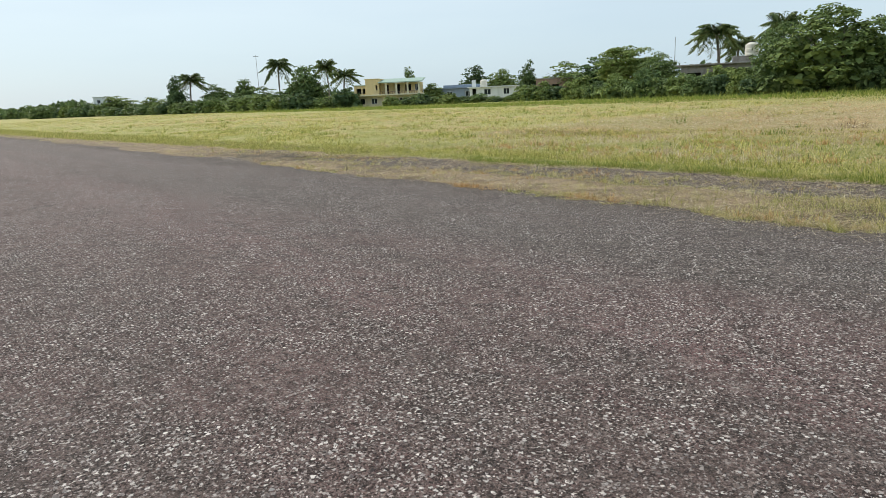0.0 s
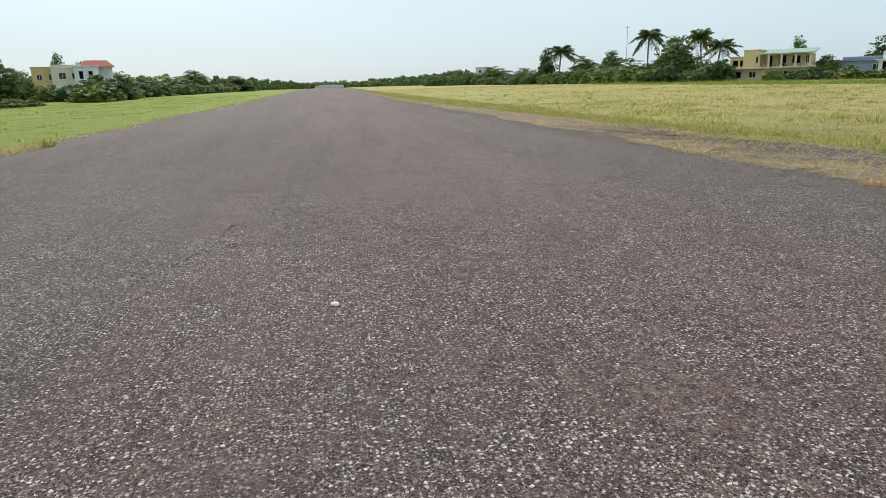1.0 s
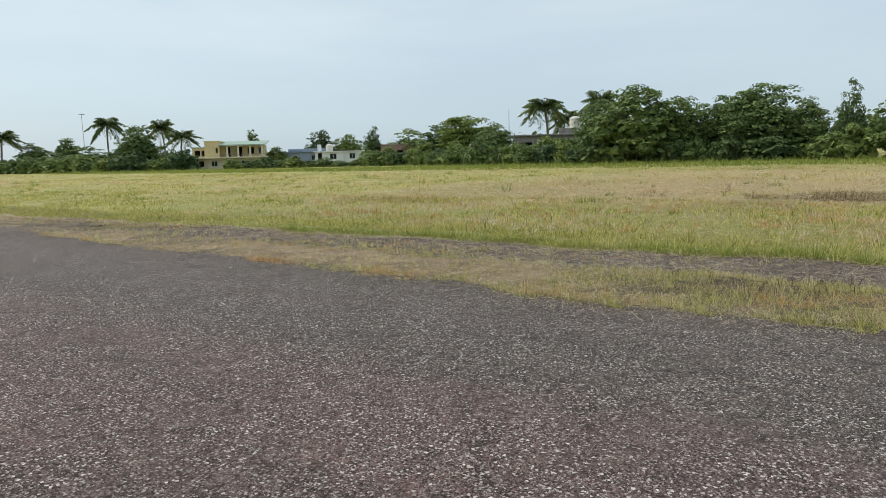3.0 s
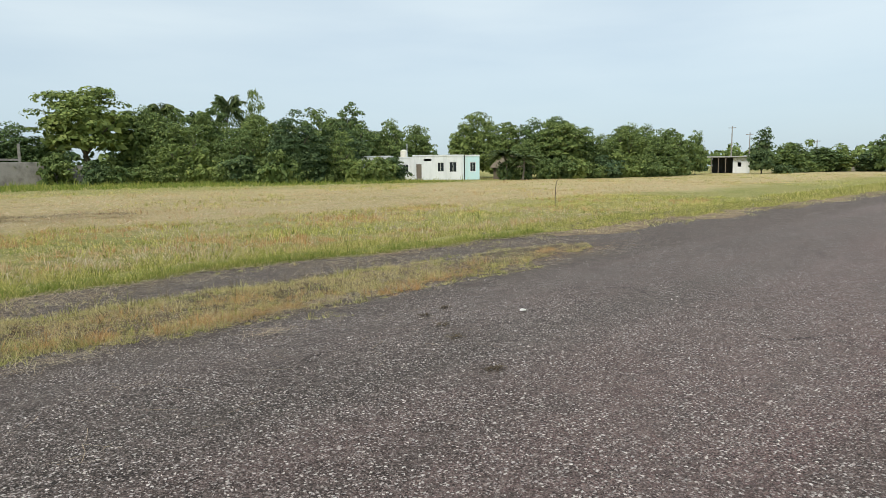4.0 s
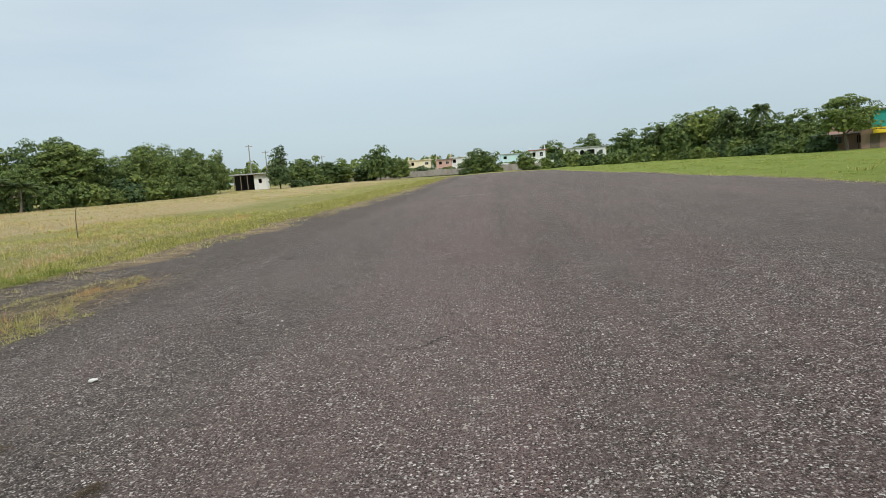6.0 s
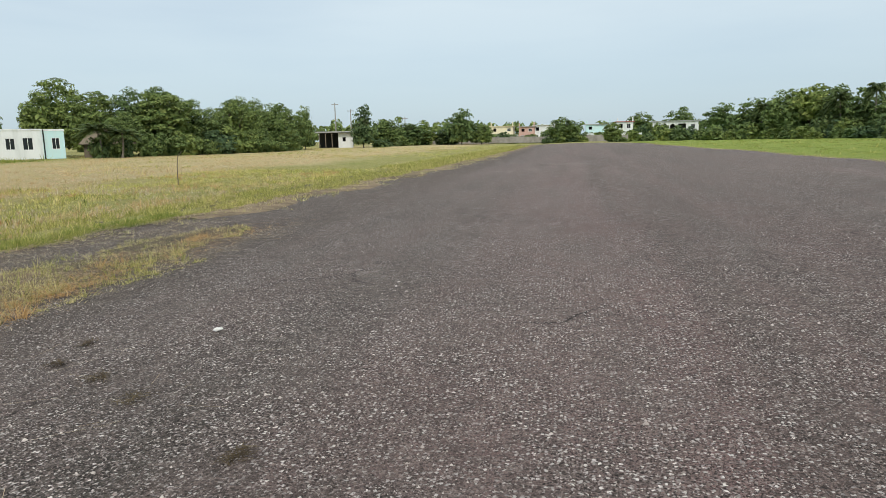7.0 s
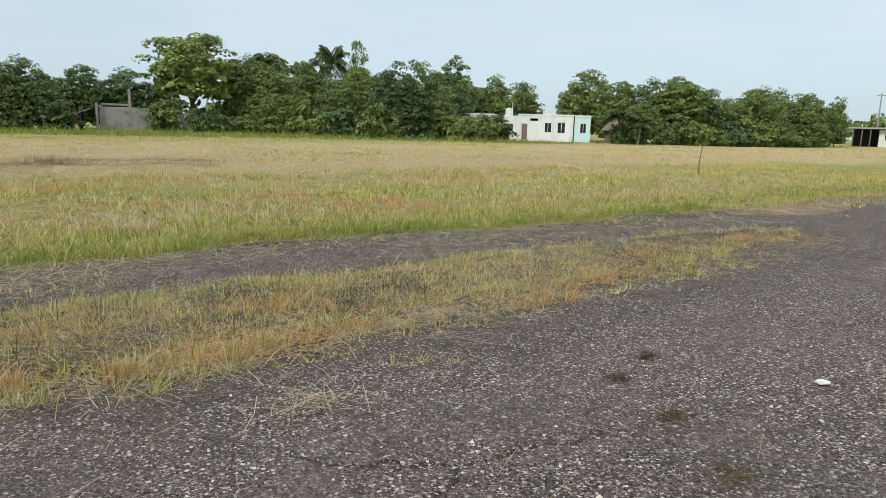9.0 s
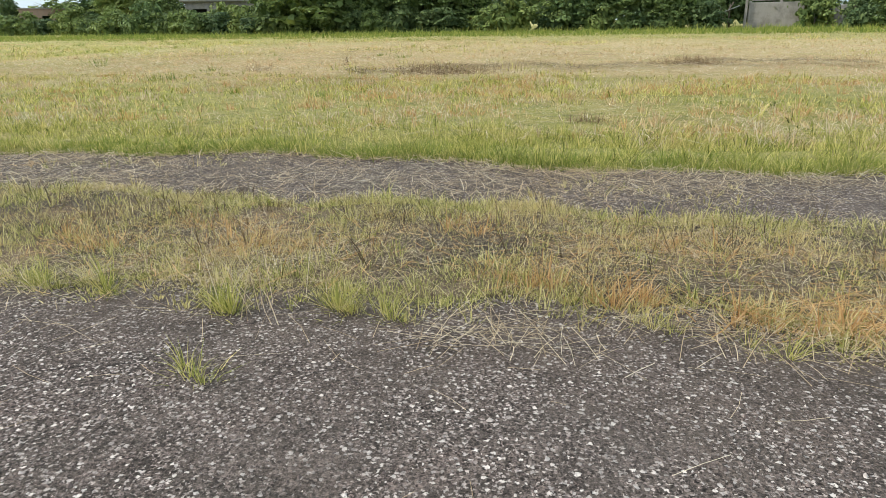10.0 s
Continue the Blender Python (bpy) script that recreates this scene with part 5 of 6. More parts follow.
def window(parent, a, b, lo, hi, y, frame_mat=M_WHITE, bars=1, pane_mat=M_GLASS):
    bm = bmesh.new()
    t = 0.06
    box(bm, a, b, y - 0.03, y + 0.05, lo, lo + t)
    box(bm, a, b, y - 0.03, y + 0.05, hi - t, hi)
    box(bm, a, a + t, y - 0.03, y + 0.05, lo + t, hi - t)
    box(bm, b - t, b, y - 0.03, y + 0.05, lo + t, hi - t)
    for k in range(bars):
        c = a + (b - a) * (k + 1) / (bars + 1)
        box(bm, c - 0.025, c + 0.025, y - 0.025, y + 0.04, lo + t, hi - t)
    w = part("window", bm, frame_mat, parent)
    part("pane", boxes((a + t, b - t, y + 0.05, y + 0.07, lo + t, hi - t)), pane_mat, w, "dark window pane")
    return w


def block(parent, x0, x1, y0, y1, z0, z1, mat, openings=(), roof_mat=None, overhang=0.25, parapet=0.0, name="wall"):
    """One storey: four walls, the front one pierced, with windows set in, and a slab."""
    t = 0.15
    bm = pierced(bmesh.new(), x0, x1, y0, y0 + t, z0, z1, [o[:4] for o in openings])
    box(bm, x0, x0 + t, y0 + t, y1, z0, z1)
    box(bm, x1 - t, x1, y0 + t, y1, z0, z1)
    box(bm, x0 + t, x1 - t, y1 - t, y1, z0, z1)
    part(name, bm, mat, parent)
    for o in openings:
        if len(o) == 4:
            window(parent, *o, y0 + 0.06)
        elif o[4] == "door":
            part("door", boxes((o[0], o[1], y0 + 0.05, y0 + 0.09, o[2], o[3])), M_WOOD, parent, "dark timber door")
        elif o[4] == "open":
            # a near-black sheet paints the shade of the room
            part("interior", boxes((o[0], o[1], y0 + 1.2, y0 + 1.25, o[2], o[3])), M_DARK, parent, "near-black sheet standing in for the room's shade")
    if roof_mat:
        part("roof", boxes((x0 - overhang, x1 + overhang, y0 - overhang, y1 + overhang, z1, z1 + 0.18), bevel=0.02), roof_mat, parent)
    if parapet:
        part("parapet", boxes((x0, x1, y0 - 0.003, y0 + t, z1 + 0.18, z1 + 0.18 + parapet), (x0, x0 + t, y0 + t, y1, z1 + 0.18, z1 + 0.18 + parapet)), mat, parent)


def tank(name, x, y, z, r, h, label):
    """A water tank with ribs, shoulder and lid."""
    ob = thing(name, pose(x, y, z), label, "water tank")
    prof = [(0.0, 1.0), (0.12, 1.0), (0.14, 0.96), (0.3, 0.96), (0.32, 1.0), (0.5, 1.0), (0.52, 0.96), (0.7, 0.96), (0.72, 1.0), (0.82, 0.97), (0.93, 0.6), (1.0, 0.35)]
    part("body", tube(bmesh.new(), [(0, 0, h * a) for a, _ in prof], [r * b for _, b in prof], 20), M_TANK, ob)
    part("lid", tube(bmesh.new(), [(0, 0, h), (0, 0, h * 1.05)], [r * 0.38, r * 0.34], 16), M_DARK, ob, "dark screw lid")
    return ob


def post(name, x, y, base, tall, r, mat, label, arms=0):
    ob = thing(name, pose(x, y, base), label, "pole")
    part("pole", tube(bmesh.new(), [(0, 0, -0.3), (0, 0, tall * 0.5), (0, 0, tall)], [r * 1.2, r, r * 0.7], 8), mat, ob)
    for k in range(arms):
        part("crossarm", boxes((-0.7, 0.7, -0.05, 0.05, tall - 0.4 - 0.7 * k, tall - 0.28 - 0.7 * k)), mat, ob)
    return ob


# two-storey yellow house with a columned veranda
h = thing("house", at(73.2, 118.6, -43.5, -0.35), "two-storey yellow house with a columned veranda and green roof", "house")
block(h, 0.2, 13.6, 0.9, 8.0, 0, 2.5, M_CREAM, [(0.9, 2.0, 0.9, 2.0, "open"), (3.4, 4.6, 0.9, 2.0), (6.6, 7.8, 0, 2.1, "door"), (9.2, 10.6, 0.9, 2.0)])
part("floor_slab", boxes((0.0, 14.2, -1.0, 8.2, 2.5, 2.75), bevel=0.02), M_CREAM, h)
block(h, 0.0, 2.5, 0.6, 7.5, 2.75, 4.6, M_YELLOW, [(0.45, 1.45, 3.0, 4.1, "open"), (1.75, 2.25, 3.0, 4.1, "open")], M_GREENROOF, 0.2)
block(h, 2.5, 5.3, -0.2, 8.0, 2.75, 5.75, M_YELLOW, [(4.6, 4.95, 3.6, 4.6, "open")], M_YELLOW, 0.12)
block(h, 5.3, 13.6, 1.6, 8.0, 2.75, 5.0, M_YELLOW, [(6.2, 7.1, 2.75, 4.7, "open"), (8.3, 9.4, 2.75, 4.7, "open"), (10.4, 11.7, 3.3, 4.6, "open"), (12.5, 13.2, 3.3, 4.6)])
bm = bmesh.new()
rv = [bm.verts.new(c) for c in ((5.2, -1.1, 4.95), (14.2, -1.1, 4.95), (14.2, 8.2, 5.9), (5.2, 8.2, 5.9), (5.2, -1.1, 5.12), (14.2, -1.1, 5.12), (14.2, 8.2, 6.05), (5.2, 8.2, 6.05))]
for f in ((3, 2, 1, 0), (4, 5, 6, 7), (0, 1, 5, 4), (1, 2, 6, 5), (2, 3, 7, 6), (3, 0, 4, 7)):
    bm.faces.new([rv[k] for k in f])
part("roof", bm, M_GREENROOF, h, "sloping pale green roof")
for cx in (6.8, 8.9, 11.2, 13.5):
    part("column", boxes((cx - 0.17, cx + 0.17, -0.8, -0.46, 2.75, 4.95), (cx - 0.23, cx + 0.23, -0.86, -0.4, 2.75, 2.95), (cx - 0.23, cx + 0.23, -0.86, -0.4, 4.75, 4.95), bevel=0.015), M_CREAM, h)
part("railing", boxes((5.5, 14.0, -0.72, -0.62, 3.2, 3.28), *[(5.5 + 0.5 * k, 5.58 + 0.5 * k, -0.7, -0.64, 2.75, 3.2) for k in range(17)]), M_BLOCK, h, "brown balustrade")

# low sheet-roofed building beside it
h = thing("house", at(90.5, 112.5, -46.0), "low building with a blue-grey sheet roof", "house")
block(h, 0, 10.0, 0, 7.0, 0, 2.9, M_TIN, [(2, 3.2, 1.2, 2.3), (6, 7.2, 1.2, 2.3)], M_TIN, 0.5)
part("skylight", boxes((1.0, 9.0, 2.5, 6.0, 3.08, 3.7), bevel=0.1), M_TIN, h, "raised blue-grey roof ridge")
h = thing("house", at(92.0, 104.0, -45.0), "long low white concrete house", "house")
block(h, 0, 10.5, 0, 6.0, 0, 2.8, M_WHITE, [(0.6, 1.4, 1.2, 2.6, "open"), (3.0, 4.4, 1.3, 2.5), (7.0, 8.2, 1.3, 2.5)], M_WHITE, 0.4)
part("chimney", boxes((0.5, 1.3, 1.0, 1.8, 2.98, 4.4), bevel=0.03), M_WHITE, h)
tank("water_tank", 95.2, 103.0, 3.62, 0.75, 1.5, "pale plastic water tank on the roof")
h = thing("house", at(92.8, 86.4, -50.0), "unplastered red-brown block house with a flat roof", "house")
block(h, 0, 8.5, 0, 6.0, 0, 3.7, M_BLOCK, [(1.2, 1.9, 1.7, 2.8, "open"), (3.0, 4.2, 1.7, 2.7, "open"), (6.0, 7.0, 1.7, 2.9, "open")], M_CONC, 0.15)
h = thing("house", at(82.8, 51.0, -64.0), "unfinished grey concrete house with open rooms", "house")
block(h, 0, 9.5, 0, 6.0, 0, 3.9, M_CONC, [(0.8, 2.6, 0.6, 3.0, "open"), (3.6, 5.0, 1.0, 3.0, "open"), (6.0, 8.6, 0.6, 3.2, "open")], M_CONC, 0.6)
part("stair_block", boxes((6.4, 9.0, 1.5, 4.0, 4.08, 4.9), bevel=0.03), M_CONC, h)
tank("water_tank", 88.0, 43.8, 5.4, 0.85, 1.7, "pale plastic water tank on a concrete house")
post("radio_mast", 77.8, 172.6, 0.9, 14.2, 0.07, M_STEEL, "thin steel radio mast", 1)
post("radio_mast", 96.4, 60.1, 0.5, 9.0, 0.06, M_STEEL, "thin steel antenna pole")
h = thing("house", at(50.0, 245.0, -12.0), "far white two-storey house", "house")
block(h, 0, 9, 0, 6, 0, 3.0, M_WHITE, [(1, 2, 1, 2), (4, 5.2, 0, 2.1, "door"), (7, 8, 1, 2)], M_WHITE)
block(h, 3, 9, 0, 6, 3.18, 6.0, M_WHITE, [(4, 5, 4.0, 5.2), (7, 8, 4.0, 5.2)], M_WHITE)
h = thing("house", at(42.0, 262.0, -9.0), "far low white house by the strip", "house")
block(h, 0, 10, 0, 6, 0, 3.2, M_WHITE, [(1, 2, 1, 2), (4, 5.2, 0, 2.1, "door"), (7, 8, 1, 2)], M_TINGREY)

# ruined wall and collapsed shelter
h = thing("ruined_wall", at(76.0, -15.2, -100.0), "ruined grey concrete wall with a slab missing", "wall")
bm = bmesh.new()
box(bm, 0, 4.6, 0, 0.2, 0, 2.35, 0.03)
box(bm, 4.6, 8.4, 0.02, 0.22, 0, 2.0, 0.03)
box(bm, 0, 0.2, 0.2, 4.0, 0, 2.5, 0.03)
part("wall", bm, M_CONC, h)
part("pillar", boxes((-0.35, -0.1, -0.3, -0.05, 0, 2.7), bevel=0.02), M_CONC, h)
part("pillar", boxes((2.7, 2.95, 0.3, 0.55, 0, 4.2), bevel=0.02), M_CONC, h, "tall white-washed pillar")
part("lintel", boxes((0.2, 2.7, 0.3, 0.5, 2.5, 2.7), bevel=0.02), M_CONC, h)
s = thing("shelter", at(75.6, -13.9, -100.0), "collapsed timber shelter beside the ruined wall", "shelter")
for a, b, r in (((-1.6, 0, 0), (-0.2, 0.2, 2.4), 0.09), ((-0.6, 0.3, 0), (-0.5, 0.4, 2.3), 0.08), ((-2.2, 0.2, 0), (-1.9, 0.1, 1.6), 0.08), ((-1.5, 0.8, 0), (-1.4, 0.9, 1.9), 0.07)):
    part("post", tube(bmesh.new(), [a, tuple((p + q) / 2 + 0.04 for p, q in zip(a, b)), b], [r, r * 0.9, r * 0.7], 6), M_WOOD, s)
bm = boxes((-2.6, 0.4, -0.4, 1.6, -0.03, 0.03))
bmesh.ops.transform(bm, matrix=pose(0, 0, 1.95, 0, -22, 0), verts=bm.verts)
part("roof_sheet", bm, M_TINGREY, s, "sagging grey roof sheet")

# long white house with an aqua wing
h = thing("house", at(60.6, -55.6, -158.0 + 22.0), "low white plastered house with an aqua end", "house")
block(h, 0.0, 1.9, 1.4, 6.0, 0, 2.75, M_WHITE, [(0.5, 1.3, 1.0, 2.0)], M_WHITE, 0.04)
block(h, 1.9, 8.3, 0, 6.0, 0, 2.95, M_WHITE, [(2.35, 3.0, 0, 2.0, "door"), (3.3, 4.25, 2.35, 2.65, "open"), (5.0, 5.85, 1.0, 2.2), (6.5, 7.45, 0.95, 2.25)], M_WHITE, 0.06)
block(h, 8.3, 10.3, -0.25, 6.0, 0, 2.9, M_AQUA, [(9.1, 9.85, 1.0, 2.2)], M_WHITE, 0.06)
part("drain_pipe", tube(bmesh.new(), [(8.4, -0.31, 0), (8.4, -0.31, 1.5), (8.4, -0.31, 3.05)], [0.06, 0.06, 0.06], 8), M_DARK, h, "dark drain pipe")
part("step", boxes((2.2, 3.2, -0.7, -0.035, 0, 0.18), bevel=0.02), M_CONC, h)
tank("water_tank", 63.1, -59.0, 3.3, 0.45, 1.0, "cream plastic water tank on the white house")
post("steel_pole", 61.6, -58.2, 0.4, 4.6, 0.06, M_WHITE, "thin white vent pole by the white house")
h = thing("annex", at(66.0, -53.6, -138.0), "low white annex behind the bushes", "house")
block(h, 0, 4.2, 0, 4.0, 0, 2.9, M_WHITE, [(1.0, 1.9, 1.0, 2.0)], M_WHITE, 0.1)

# thatched shack
h = thing("shack", at(54.8, -67.5, -142.0), "tumbledown timber shack with a dry palm roof", "shack")
block(h, 0, 5.0, 0, 4.0, 0, 1.7, M_WOOD, [(1.0, 1.8, 0, 1.6, "open"), (3.2, 4.0, 0.6, 1.4, "open")])
bm = bmesh.new()
v = [bm.verts.new(c) for c in ((-0.5, -0.6, 1.5), (5.5, -0.6, 1.5), (5.5, 4.6, 1.5), (-0.5, 4.6, 1.5), (0.9, 2.0, 3.2), (4.1, 2.0, 3.2))]
for f in ((0, 1, 5, 4), (1, 2, 5), (2, 3, 4, 5), (3, 0, 4), (3, 2, 1, 0)):
    bm.faces.new([v[k] for k in f])
part("roof", bm, M_THATCH, h, "brown dry palm thatch")
h = thing("shack", at(52.0, -90.5, -150.0), "low grey shed behind the trees", "shack")
block(h, 0, 7.0, 0, 4.0, 0, 1.8, M_WOOD, [(1.0, 2.0, 0.6, 1.4, "open"), (5.0, 6.0, 0, 1.6, "door")], M_TINGREY, 0.4)

# open shed with a sheet roof
h = thing("shed", at(47.2, -121.2, -160.0), "white shed with a flat sheet roof on posts", "shed")
block(h, 3.6, 6.4, 0, 5.0, 0, 2.8, M_WHITE, [(4.4, 5.0, 1.2, 2.0, "open")])
part("roof", boxes((-0.8, 6.9, -1.0, 5.4, 2.9, 3.1), bevel=0.02), M_TINGREY, h)
# near-black wall: the shade under the roof is put into its colour
part("back_wall", boxes((0, 3.6, 4.8, 5.0, 0, 2.9)), M_DARK, h, "back of the shed, coloured dark for its shade")
for cx in (0.0, 1.2, 2.4):
    part("post", boxes((cx - 0.08, cx + 0.08, -0.8, -0.64, 0, 2.9)), M_WOOD, h)
post("utility_pole", 46.2, -127.9, 0.6, 8.6, 0.13, M_CONC, "concrete utility pole with a crossarm", 1)
post("utility_pole", 44.0, -131.0, 0.6, 7.4, 0.12, M_CONC, "concrete utility pole with a crossarm", 1)
post("utility_pole", 38.9, -156.2, 0.7, 6.4, 0.12, M_CONC, "concrete utility pole with a crossarm", 1)

# boundary wall and houses at the end of the strip
h = thing("boundary_wall", pose(-13.0, -160.0, 0.45), "low grey block wall across the strip's end", "wall")
for k in range(20):
    part("panel", boxes((k * 3.0, k * 3.0 + 2.9, 0, 0.18, 0, 1.35 + 0.08 * (k % 3)), bevel=0.015), M_CONC, h)
    part("pillar", boxes((k * 3.0 - 0.12, k * 3.0 + 0.12, -0.05, 0.23, 0, 1.65), bevel=0.015), M_CONC, h)
for x, y, w, tall, mat, roof, label in ((22.5, -190, 7.0, 4.4, M_CREAM, M_CREAM, "cream two-storey house at the strip's end"), (14.5, -190, 5.0, 4.2, M_PINK, M_CONC, "pink unfinished house at the strip's end"),
                                        (10.5, -192, 6.5, 4.6, M_WHITE, M_WHITE, "white two-storey house at the strip's end"), (-4.0, -186, 7.0, 4.2, M_AQUA, M_TINGREY, "pale green house with a sheet roof"),
                                        (-12.5, -192, 5.0, 5.0, M_WHITE, M_RED, "white house with a red roof")):
    h = thing("house", at(x, y, 180.0), label, "house")
    block(h, 0, w, 0, 6, 0, tall / 2, mat, [(0.8, 1.7, 0.8, 1.9), (w / 2 - 0.5, w / 2 + 0.5, 0, 2.0, "door"), (w - 1.7, w - 0.8, 0.8, 1.9)])
    block(h, 0.3, w - 0.3, 0.2, 6, tall / 2, tall, mat, [(1.0, 1.9, tall / 2 + 0.8, tall - 0.5, "open"), (w - 2.0, w - 1.0, tall / 2 + 0.8, tall - 0.5)], roof, 0.4)
    part("roof_pillar", boxes((0.3, 0.6, 0.2, 0.5, tall + 0.18, tall + 1.1)), mat, h, "unfinished roof pillar")
    part("roof_pillar", boxes((w - 0.6, w - 0.3, 0.2, 0.5, tall + 0.18, tall + 1.3)), mat, h, "unfinished roof pillar")
h = thing("house", at(-21.6, -186.0, 172.0), "white house with arched veranda openings", "house")
h.location.z -= 1.3
block(h, 0, 11.5, 0.6, 7, 0, 3.0, M_WHITE, [(1, 2.2, 0, 2.1, "door"), (5, 6.4, 1, 2.1)])
block(h, 0, 11.5, 0, 7, 3.0, 6.0, M_WHITE, [(0.8, 1.9, 3.6, 5.3, "open"), (2.5, 3.8, 3.4, 5.4, "open"), (4.4, 5.7, 3.4, 5.4, "open"), (6.4, 8.4, 3.6, 5.4, "open"), (9.6, 10.6, 4.0, 5.2)], M_TINGREY, 0.4)
for a, b in ((2.5, 3.8), (4.4, 5.7)):
    bm = bmesh.new()
    for k in range(8):
        u0, u1 = math.pi * k / 8, math.pi * (k + 1) / 8
        c, r = (a + b) / 2, (b - a) / 2
        xa, xb = sorted((c - r * math.cos(u0), c - r * math.cos(u1)))
        lo = 5.4 - r + r * min(math.sin(u0), math.sin(u1))
        box(bm, xa, xb, -0.03, 0.12, max(lo, 4.8), 5.42)
    part("arch", bm, M_WHITE, h)
h = thing("wall", at(-3.0, -168.0, 180.0), "long low white garden wall", "wall")
part("panel", boxes((0, 14, 0, 0.2, 0, 1.9), bevel=0.02), M_WHITE, h)

# pink house and the turquoise house with yellow awnings
h = thing("house", at(-54.6, -111.6, 153.0), "weathered pink house with a sheet lean-to", "house")
block(h, 0.5, 7.6, 0, 6, 0, 4.4, M_PINK, [(1.4, 2.6, 1.0, 2.2), (4.6, 5.8, 1.0, 2.2, "open")], M_TINGREY, 0.4)
part("lean_to_roof", boxes((-1.6, 5.0, -2.0, -0.003, 2.5, 2.58)), M_TINGREY, h)
for cx in (-1.4, 1.6, 4.8):
    part("post", boxes((cx - 0.06, cx + 0.06, -1.9, -1.78, 0, 2.5)), M_WOOD, h)
h = thing("house", at(-56.6, -104.6, 150.0), "two-storey turquoise house with yellow awnings", "house")
block(h, 0, 16.0, 0, 7, 0, 3.0, M_BLOCK, [(1.2, 2.4, 0, 2.2, "door"), (4.0, 5.6, 0.9, 2.1, "open"), (8.0, 9.4, 0.9, 2.1, "open"), (12.0, 13.4, 0.9, 2.1)])
block(h, 1.2, 16.0, 0, 7, 3.0, 5.75, M_TURQ, [(5.2, 6.6, 4.0, 5.3), (9.2, 10.6, 4.0, 5.3), (13.0, 14.4, 4.0, 5.3)], M_TINGREY, 0.5)
part("trim", boxes((1.1, 16.1, -0.06, -0.004, 2.9, 3.12)), M_BRIGHT, h, "bright yellow storey band")
for cx in (1.6, 4.6, 7.6, 10.6):
    bm = boxes((0, 2.5, -1.3, 0, -0.05, 0.05))
    bmesh.ops.transform(bm, matrix=pose(cx, 0, 2.75, 22, 0, 0), verts=bm.verts)
    part("awning", bm, M_BRIGHT, h, "bright yellow sloping awning")
for a in (5.2, 9.2, 13.0):
    part("window_trim", boxes((a - 0.15, a + 1.55, -0.05, -0.004, 5.3, 5.42), (a - 0.15, a + 1.55, -0.05, -0.004, 3.88, 4.0), (a - 0.15, a, -0.05, -0.004, 4.0, 5.3), (a + 1.4, a + 1.55, -0.05, -0.004, 4.0, 5.3)), M_WHITE, h, "white window surround")

# west side, north: a garden wall, parked cars and houses
h = thing("garden_wall", pose(-49.8, 77.0, 0.33, 0, 0, 55.0), "low grey garden wall", "wall")
for k in range(3):
    part("panel", boxes((k * 2.4, k * 2.4 + 2.36, 0, 0.2, 0, 1.75), bevel=0.02), M_CONC, h)
h = thing("carport", pose(-48.0, 84.6, 0.34, 0, 0, 35.0), "flat sheet-roofed carport beside the wall", "shed")
part("roof", boxes((-1.5, 4.2, 0, 5.0, 2.2, 2.32), bevel=0.02), M_TINGREY, h)
for cx in (-1.2, 1.4, 4.0):
    for cy in (0.2, 4.8):
        part("post", boxes((cx - 0.07, cx + 0.07, cy - 0.07, cy + 0.07, 0, 2.2)), M_STEEL, h)


def car(x, y, turn, mat, label):
    c = thing("car", at(x, y, turn), label, "car", "parked cars")
    bm = boxes((-2.1, 2.1, -0.85, 0.85, 0.35, 0.95))
    bmesh.ops.bevel(bm, geom=list(bm.edges), offset=0.14, segments=2, affect="EDGES")
    part("body", bm, mat, c)
    bm = bmesh.new()
    q = [bm.verts.new(p) for p in ((-1.7, -0.78, 0.93), (1.1, -0.78, 0.93), (1.1, 0.78, 0.93), (-1.7, 0.78, 0.93), (-1.25, -0.62, 1.48), (0.4, -0.62, 1.48), (0.4, 0.62, 1.48), (-1.25, 0.62, 1.48))]
    for f in ((0, 1, 5, 4), (1, 2, 6, 5), (2, 3, 7, 6), (3, 0, 4, 7)):
        bm.faces.new([q[k] for k in f])
    part("glasshouse", bm, M_GLASS, c, "dark car windows")
    part("roof", boxes((-1.25, 0.4, -0.62, 0.62, 1.475, 1.52), bevel=0.02), mat, c)
    for wx in (-1.35, 1.35):
        for wy in (-0.8, 0.8):
            w = part("wheel", tube(bmesh.new(), [(wx, wy - 0.1, 0.32), (wx, wy + 0.1, 0.32)], [0.32, 0.32], 16), M_TYRE, c)
            part("rim", tube(bmesh.new(), [(wx, wy - 0.115, 0.32), (wx, wy + 0.115, 0.32)], [0.19, 0.19], 12), M_STEEL, w, "steel wheel rim")


car(-45.4, 87.6, 100.0, M_CARW, "white car parked by the garden wall")
car(-44.2, 91.4, 80.0, M_CARG, "grey car parked by the garden wall")
h = thing("house", at(-57.0, 142.0, 21.0), "ochre two-storey house beside a white one", "house")
block(h, 0, 4.6, 0, 6, 0, 6.2, M_OCHRE, [(0.8, 1.7, 3.8, 5.0), (2.8, 3.7, 3.8, 5.0)], M_OCHRE, 0.1)
h = thing("house", at(-53.0, 140.6, 20.0), "white two-storey house with a flat roof", "house")
block(h, 0, 5.2, 0, 6, 0, 3.0, M_WHITE, [(0.6, 1.6, 0, 2.1, "door"), (2.6, 3.8, 1, 2.2)])
block(h, 0, 5.2, 0, 6, 3.0, 6.0, M_CREAM, [(1.2, 2.4, 4.0, 5.2), (3.4, 4.4, 4.0, 5.2)], M_WHITE, 0.1, 0.5)
h = thing("house", at(-48.4, 138.9, 18.5), "white two-storey house with a red roof and terrace", "house")
